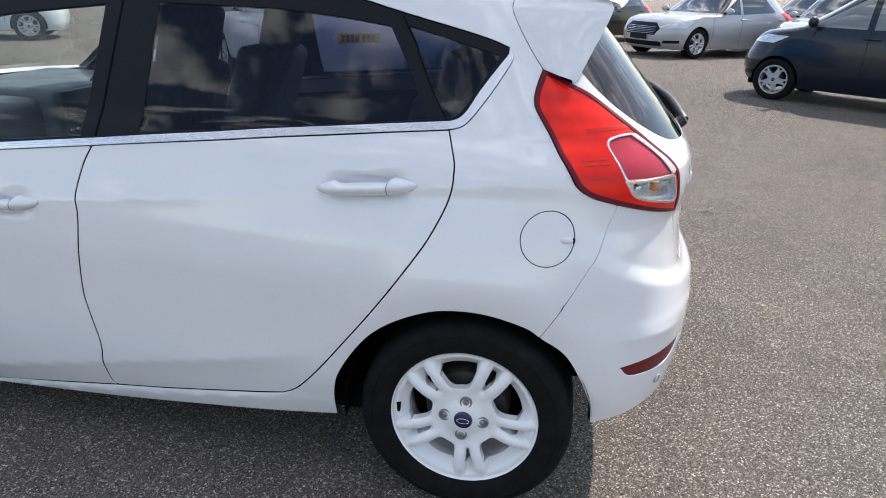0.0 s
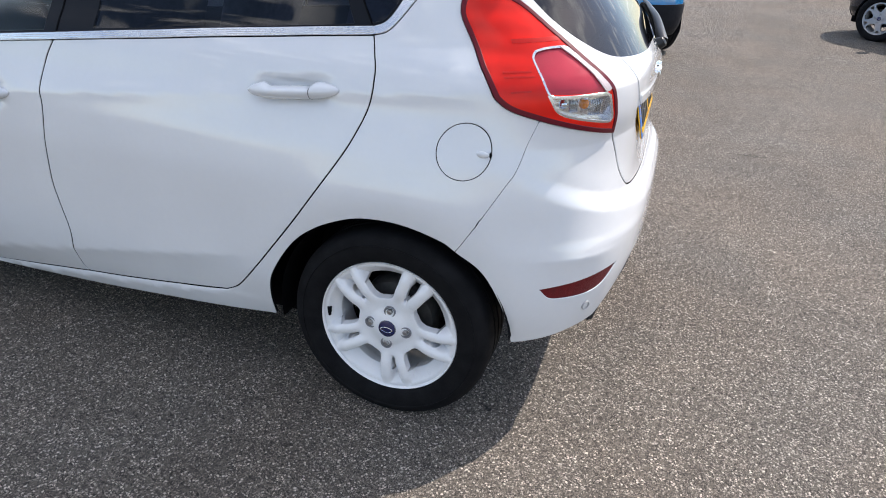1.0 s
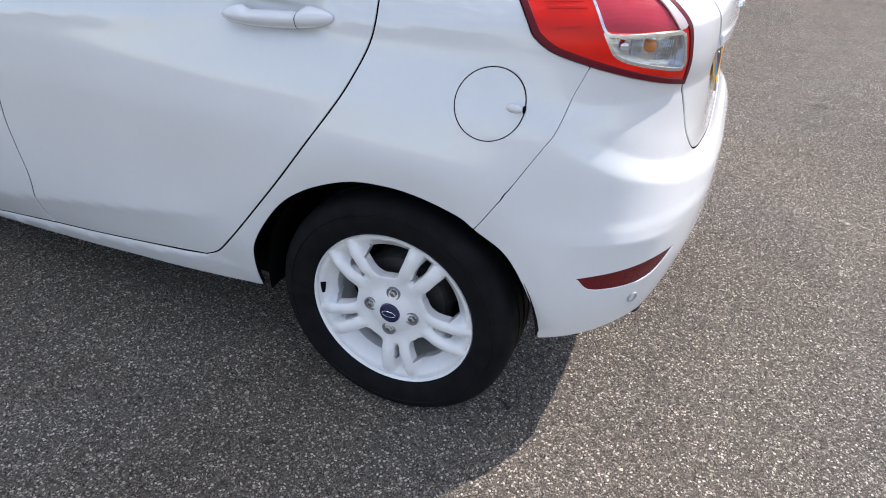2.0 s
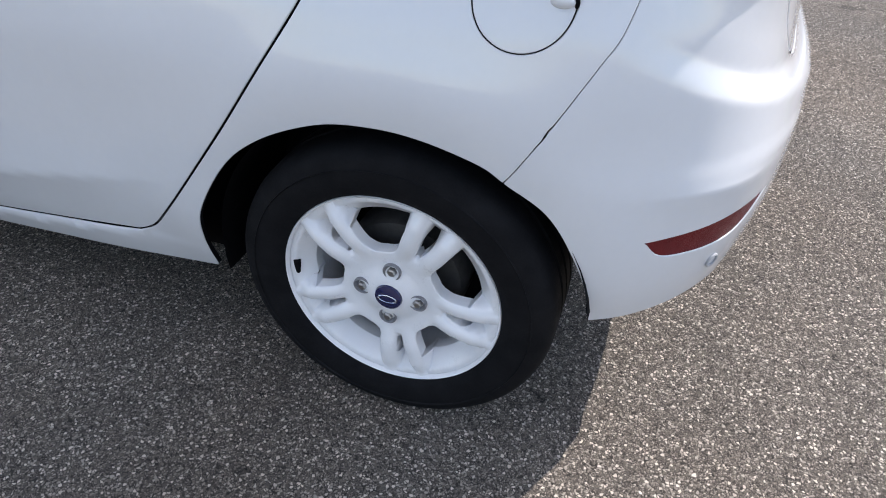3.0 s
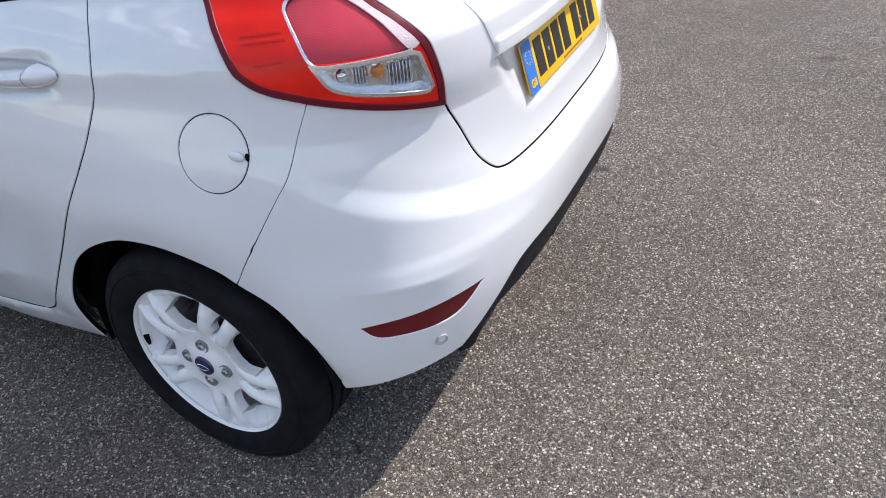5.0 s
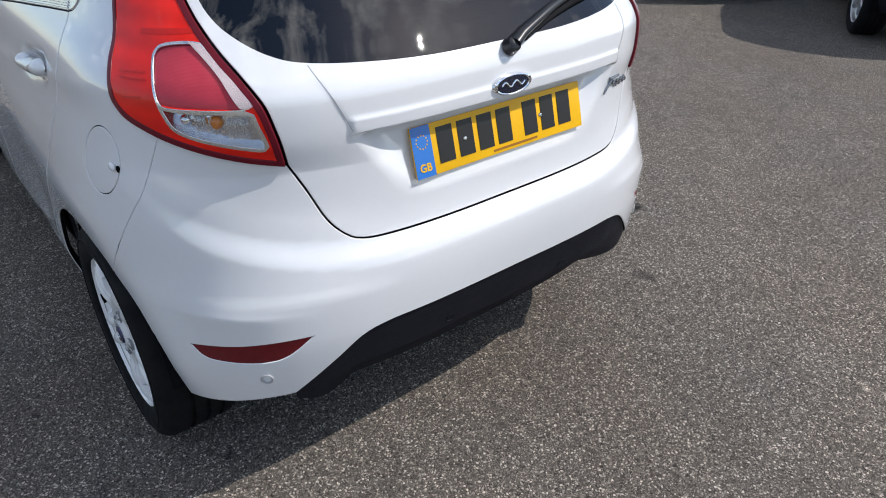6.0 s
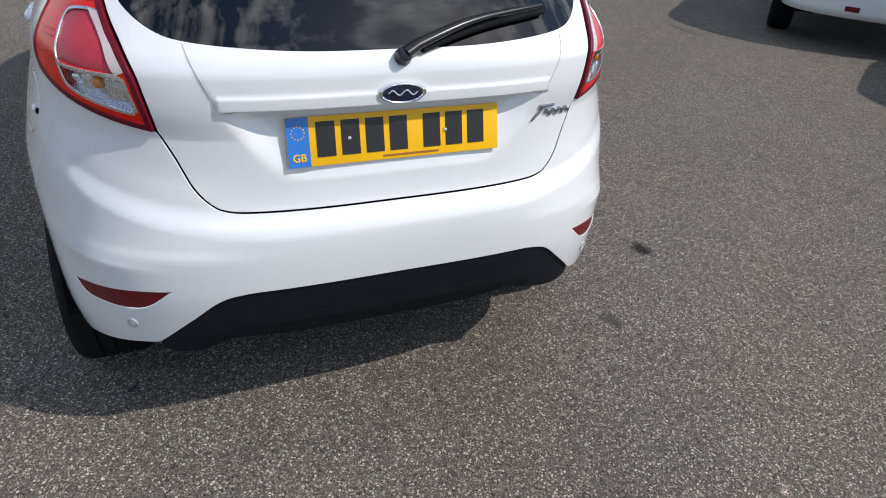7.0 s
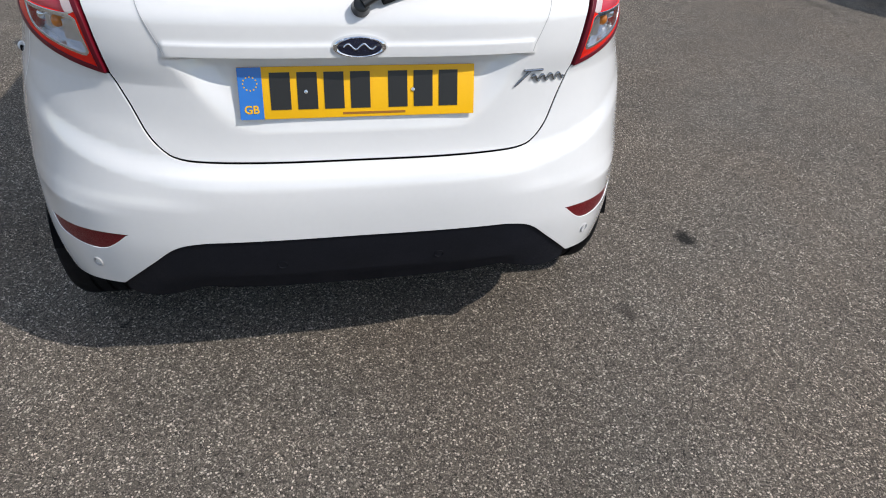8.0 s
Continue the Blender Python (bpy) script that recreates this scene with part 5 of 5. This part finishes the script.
def street_car(name, label, paint, at, wb=2.6, fo=0.85, ro=0.72, half=0.88, belt=0.93, roof=1.46, hood=0.80, tail=0.0, dia=0.62, skirt=None, lower=0.20, group="", screen=0.50, rear_fog=None, glazing=None, petal=False, plate_z=0.80, lamp=None, lamp_low=0.66, skirt_top=0.46, lid_handle=False):
    """A whole parked car: shell with wheel arches, glazing, lamps, grille, plates, doors, mirrors and wheels. tail: how far the rear
    screen runs forward (a booted car); skirt: the paint of its lower edge."""
    car = thing(name, label, "car", group, at)
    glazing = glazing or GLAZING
    nose = -wb - fo
    xc = -0.30 - tail
    glassx = -wb + screen
    sk = Skin(
        xr=[(lower - 0.05, ro - 0.12), (0.35, ro - 0.02), (0.55, ro), (0.75, ro - 0.02), (belt - 0.02, ro - 0.08 - 0.15 * tail), (belt + 0.08, ro - 0.16 - 0.55 * tail), (roof - 0.12, ro - 0.40 - tail), (roof - 0.03, ro - 0.52 - tail)],
        xf=[(lower - 0.05, nose + 0.14), (0.35, nose + 0.02), (0.52, nose), (0.68, nose + 0.06), (hood - 0.02, nose + 0.24), (hood + 0.05, nose + 0.55), (belt - 0.01, glassx - 0.10), (belt + 0.06, glassx + 0.06), (roof - 0.03, glassx + 0.72)],
        b=[(lower - 0.05, 0.90 * half), (0.35, 0.97 * half), (0.55, half), (belt - 0.18, 0.99 * half), (belt, 0.955 * half), (roof - 0.12, 0.78 * half), (roof - 0.03, 0.69 * half)],
        n=[(0.2, 3.6), (belt, 3.0), (roof, 3.2)],
        k=[(0.2, 0.80), (hood, 0.72), (belt + 0.05, 0.40), (roof, 0.35)], xc=xc)
    top = roof - 0.03

    def w_of(x):
        return 90 + 71 * (xc - x)

    def arch(x0, r):
        # rings on the skin; behind the side's start the angle stands in for the length
        a = np.linspace(0, 2 * math.pi, 44, endpoint=False)
        out = []
        for t in a:
            x, z = x0 + r * math.cos(t), dia / 2 + r * math.sin(t)
            if x <= xc:
                w = w_of(x)
            else:
                aa, bb, nn = float(sk.xr(z)) - xc, 1.0, float(sk.n(z))
                c = min((x - xc) / aa, 0.98)
                w = math.degrees(math.atan2((1 - c**nn) ** (1 / nn), c))
            out.append((w, z))
        return np.array(out)

    zs = np.linspace(lower, top, 40)
    for s in (1, -1):
        front = np.stack([sk.wf(zs) + 89.9, zs], 1)
        bottom = np.stack([np.linspace(0.05, float(sk.wf(lower)) + 89.9, 120), np.full(120, lower)], 1)
        roofline = np.stack([np.linspace(float(sk.wf(top)) + 89.9, 0.05, 120), np.full(120, top)], 1)
        rear = np.stack([np.full(20, 0.05), np.linspace(top, lower, 20)], 1)
        loop = join(bottom, front, roofline, rear)
        wheels = [arch(0.0, dia / 2 + 0.045), arch(-wb, dia / 2 + 0.045)]
        for q in wheels:
            q[:, 1] = np.maximum(q[:, 1], lower + 0.01)
        body = panel("body_side", [sided(loop, s)] + [sided(join(q), s) for q in wheels], sk, paint, car, grid=0.045, thick=0.03, lip=0.004, label="painted body side")
        for x0 in (0.0, -wb):
            rows = [[(x0 + (dia / 2 + 0.04) * math.cos(a), s * y, dia / 2 + (dia / 2 + 0.04) * math.sin(a)) for a in np.linspace(-0.2, math.pi + 0.2, 25)] for y in (-0.93 * half, -0.55 * half)]
            rows.append([(x0 + 0.03 * math.cos(a), -s * 0.55 * half, dia / 2 + 0.03 * math.sin(a)) for a in np.linspace(-0.2, math.pi + 0.2, 25)])
            part("arch_liner", grid_bm(rows), CAVITY, car)
        # side glazing in two panes
        b0, b1 = belt + 0.025, roof - 0.10
        wf1 = float(sk.wf(b1))
        mid = w_of(-wb * 0.52)
        back = 62 if tail else 60
        for lp in ([(back + 4, b0 + 0.05), (mid - 3, b0), (mid - 3, b1), (back + 14, b1 - 0.02)], [(mid + 3, b0), (float(sk.wf(b0)) + 28, b0), (wf1 + 14, b1), (mid + 3, b1)]):
            q = join(*[curve([a, b], 0.03) for a, b in zip(lp, lp[1:] + lp[:1])])
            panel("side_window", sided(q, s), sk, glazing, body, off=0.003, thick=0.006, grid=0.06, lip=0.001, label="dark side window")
        # doors: shut lines and handles
        for w0 in (w_of(-wb * 0.52), w_of(-wb + 0.42), w_of(-0.42)):
            q = curve([(w0, lower + 0.10), (w0 - 1, belt + 0.01)], 0.05)
            panel("door_gap", sided(join(q + (-0.2, 0), rev(q + (0.2, 0))), s), sk, CAVITY, body, off=0.0012, thick=0.002, grid=0.05, lip=0.0)
        for x in (-wb * 0.52 + 0.17, -0.42 + 0.02):
            p, n = sk(np.array([s * w_of(x - 0.12)]), np.array([belt - 0.09]), 0.018)
            part("door_handle", box_bm((0.20, 0.03, 0.028), p[0], 0.010, 3), paint, body, "pull door handle")
        # lamps
        hl = [(float(sk.wf(lamp_low)) + 58, lamp_low), (float(sk.wf(lamp_low - 0.02)) + 22, lamp_low + 0.005), (float(sk.wf(0.72)) + 6, hood - 0.055), (float(sk.wf(hood - 0.06)) + 40, hood - 0.05)]
        q = join(*[curve([a, b], 0.02) for a, b in zip(hl, hl[1:] + hl[:1])])
        panel("headlamp", sided(q, s), sk, surface(name + "_lamp_glass", (0.55, 0.57, 0.60), 0.08, metal=0.7, coat=1.0, bump=0.4, bscale=60), car, off=0.006, thick=0.02, grid=0.03, lip=0.004, label="clear headlamp")
        fog = [(float(sk.wf(0.34)) + 52, 0.33), (float(sk.wf(0.34)) + 26, 0.34), (float(sk.wf(0.34)) + 28, 0.40), (float(sk.wf(0.34)) + 50, 0.39)]
        q = join(*[curve([a, b], 0.02) for a, b in zip(fog, fog[1:] + fog[:1])])
        panel("fog_lamp", sided(q, s), sk, BLACK_GLOSS, car, off=0.003, thick=0.01, grid=0.03, lip=0.002)
        tl = lamp or [(34, 0.74), (56, 0.80), (60, belt + 0.06), (46, belt + 0.10), (36, belt)]
        q = join(*[curve([a, b], 0.02) for a, b in zip(tl, tl[1:] + tl[:1])])
        panel("tail_lamp", sided(q, s), sk, RED_LENS, car, off=0.006, thick=0.02, grid=0.03, lip=0.003, label="red tail lamp")
        # mirror and wheels
        x = glassx + 0.30
        m = part("door_mirror", ellipsoid_bm((x, -s * (half + 0.07), belt + 0.09), (0.06, 0.11, 0.075), 20), paint, car, "door mirror")
        part("mirror_foot", tube_bm([(x, -s * (half - 0.10), belt + 0.04), (x, -s * (half + 0.02), belt + 0.06)], 0.025, 8), BLACK_PLASTIC, m)
        for x0 in (0.0, -wb):
            road_wheel(car, (x0, -s * (half - 0.03), dia / 2), s, ALLOY, dia / 0.595, 62.5, petal)
    # panes fore and aft, grille, plates, skirt, underside, roof
    fs = (0.85, 1.0)
    lp = lambda q: join(*[curve([a, b], 0.03, fs) for a, b in zip(q, q[1:] + q[:1])])
    panel("windscreen", lp([(-0.72, belt + 0.05), (0.72, belt + 0.05), (0.60, top - 0.02), (-0.60, top - 0.02)]), sk.front, GLAZING, car, off=0.004, thick=0.006, grid=0.06, lip=0.001, scale=fs, label="dark windscreen")
    g = panel("grille", lp([(-0.30, 0.50), (0.30, 0.50), (0.36, 0.64), (0.26, hood - 0.10), (-0.26, hood - 0.10), (-0.36, 0.64)]), sk.front, BLACK_GLOSS, car, off=0.004, thick=0.02, grid=0.05, scale=fs, label="black grille")
    for k in range(5):
        z = 0.53 + 0.035 * k
        rows = [sk.front(np.array([v]), np.array([z]), 0.008)[0][0] for v in np.linspace(-0.29, 0.29, 15)]
        part("grille_bar", tube_bm(rows, 0.005, 6), CHROME, g)
    panel("lower_grille", lp([(-0.42, 0.26), (0.42, 0.26), (0.40, 0.36), (-0.40, 0.36)]), sk.front, BLACK_PLASTIC, car, off=0.004, thick=0.02, grid=0.05, scale=fs)
    p, n = sk.front(np.array([0.0]), np.array([0.45]), 0.012)
    part("front_plate", box_bm((0.012, 0.52, 0.111), p[0], 0.003, 1), BLACK_PLASTIC, car, "dark front plate holder")
    lp2 = lambda q: join(*[curve([a, b], 0.02) for a, b in zip(q, q[1:] + q[:1])])
    rw = [(-40 + 4 * tail, belt + 0.10), (40 - 4 * tail, belt + 0.10), (40, roof - 0.11), (-40, roof - 0.11)]
    q = join(*[curve([a, b], 0.03) for a, b in zip(rw, rw[1:] + rw[:1])])
    panel("rear_window", q, sk, GLAZING, car, off=0.004, thick=0.006, grid=0.06, lip=0.001, label="dark rear window")
    zp = plate_z
    p, n = sk(np.array([0.0]), np.array([zp]), 0.008)
    plate = part("rear_plate", box_bm((0.010, 0.52, 0.111), p[0], 0.003, 1), YELLOW, car, "yellow rear number plate")
    for k in range(7):
        part("character_bar", box_bm((0.004, 0.043, 0.079), (p[0][0] + 0.006, -0.20 + 0.058 * k + (0.026 if k > 3 else 0), zp), 0), PLATE_BLACK, plate)
    if lid_handle:
        grip = [(-15, zp + 0.075), (15, zp + 0.075), (16, zp + 0.10), (12, zp + 0.135), (-12, zp + 0.135), (-16, zp + 0.10)]
        panel("tailgate_handle", lp2(grip), sk, CHROME, car, off=0.014, thick=0.02, grid=0.03, lip=0.004, label="chrome tailgate handle bar")
    if skirt:
        q = np.concatenate([np.stack([np.linspace(-66, 66, 70), np.full(70, lower)], 1), np.stack([np.linspace(66, -66, 70), np.full(70, skirt_top)], 1)])
        panel("rear_skirt", q, sk, skirt, car, off=0.006, thick=0.02, grid=0.06, label="dark plastic lower bumper")
    if rear_fog:
        q = lp2(rear_fog)
        panel("rear_fog_lamp", q, sk, RED_REFLEX, car, off=0.004, thick=0.01, grid=0.03, lip=0.003, label="red rear fog lamp")
    part("underbody", box_bm((wb + 0.9, 1.4 * half, 0.10), (-wb / 2, 0, lower + 0.03), 0.02), CAVITY, car)
    ws = np.concatenate([np.linspace(0, 90, 19), np.linspace(96, float(sk.wf(top)) - 2, 14), np.linspace(float(sk.wf(top)), float(sk.wf(top)) + 90, 19)])
    ws = np.concatenate([ws, -ws[::-1]])
    ring = sk(ws, np.full(len(ws), top))[0]
    cx = float(ring[:, 0].mean())
    rows = [[(cx + (p[0] - cx) * t, p[1] * t, top + 0.03 * (1 - t**3)) for p in ring] for t in (1.0, 0.97, 0.9, 0.7, 0.4, 0.03)]
    part("roof", grid_bm(rows, close_v=True), paint, car, "painted roof")
    return car


def parked(origin, turn):
    return pose(origin[0], origin[1], 0, 0, 0, turn)


def by_wheel(place, local, turn):
    """The pose that brings a local point of a car to a place on the ground."""
    v = Matrix.Rotation(radians(turn), 3, "Z") @ Vector((local[0], local[1], 0))
    return parked((place[0] - v.x, place[1] - v.y), turn)


ROW = "cars parked in the far row"
street_car("silver_saloon", "silver saloon car with a chrome-barred black grille", SILVER_PAINT, by_wheel((2.94, 14.6), (-2.85, -0.90), 39), wb=2.85, fo=0.95, ro=1.05, half=0.93, belt=0.95, roof=1.48, hood=0.86, tail=0.55, dia=0.664, group=ROW)
street_car("black_saloon", "glossy black saloon car with tinted glass", BLACK_PAINT, by_wheel((0.55, 17.6), (-2.75, -0.88), 53), wb=2.75, fo=0.90, ro=0.95, half=0.90, belt=0.94, roof=1.47, hood=0.84, tail=0.5, dia=0.65, group=ROW)
street_car("grey_hatchback", "pale grey hatchback with clear headlamps", GREY_PAINT, by_wheel((6.3, 14.6), (-2.55, -0.86), 53), wb=2.55, fo=0.82, ro=0.70, half=0.87, belt=0.92, roof=1.47, hood=0.82, dia=0.61, group=ROW)
street_car("dark_hatchback", "small blue-black hatchback with silver alloy wheels", DARK_PAINT, by_wheel((3.08, 8.45), (-2.30, -0.80), -35), wb=2.30, fo=0.66, ro=0.55, half=0.83, belt=1.02, roof=1.55, hood=0.95, dia=0.582, screen=0.12, glazing=PAINTED_VIEW_GLAZING, petal=True, lamp_low=0.79)
street_car("charcoal_hatchback", "charcoal hatchback with a dark windscreen", BLACK_PAINT, parked((7.6, 20.0), 39), wb=2.55, fo=0.82, ro=0.70, half=0.87, belt=0.93, roof=1.48, hood=0.84, dia=0.61, group=ROW)
street_car("blue_hatchback", "bright blue hatchback with a black lower bumper and chrome handle", BLUE_PAINT, parked((-0.16, 5.74), -57), wb=2.40, fo=0.75, ro=0.64, half=0.775, belt=1.02, roof=1.50, hood=0.95, dia=0.60, lower=0.24, skirt=BLACK_PLASTIC, skirt_top=0.56,
           plate_z=0.85, lid_handle=True, lamp=[(39, 1.03), (44, 0.99), (51, 1.0), (54, 1.09), (51, 1.20), (43, 1.20), (38, 1.12)], rear_fog=[(42, 0.42), (50, 0.42), (50, 0.48), (42, 0.48)])
street_car("white_estate", "off-white car with a red fog lamp in its bumper", OFF_WHITE, by_wheel((-3.37, 5.55), (0, -0.84), -51), wb=2.6, fo=0.85, ro=0.78, half=0.87, belt=0.95, roof=1.46, hood=0.88, dia=0.62, lower=0.30, rear_fog=[(7.5, 0.365), (15.0, 0.365), (15.0, 0.405), (7.5, 0.405)])
street_car("pale_hatchback", "white hatchback parked across the lane", OFF_WHITE, parked((-11.5, 11.5), 30), wb=2.5, fo=0.82, ro=0.66, half=0.86, belt=0.95, roof=1.48, hood=0.84, dia=0.6)
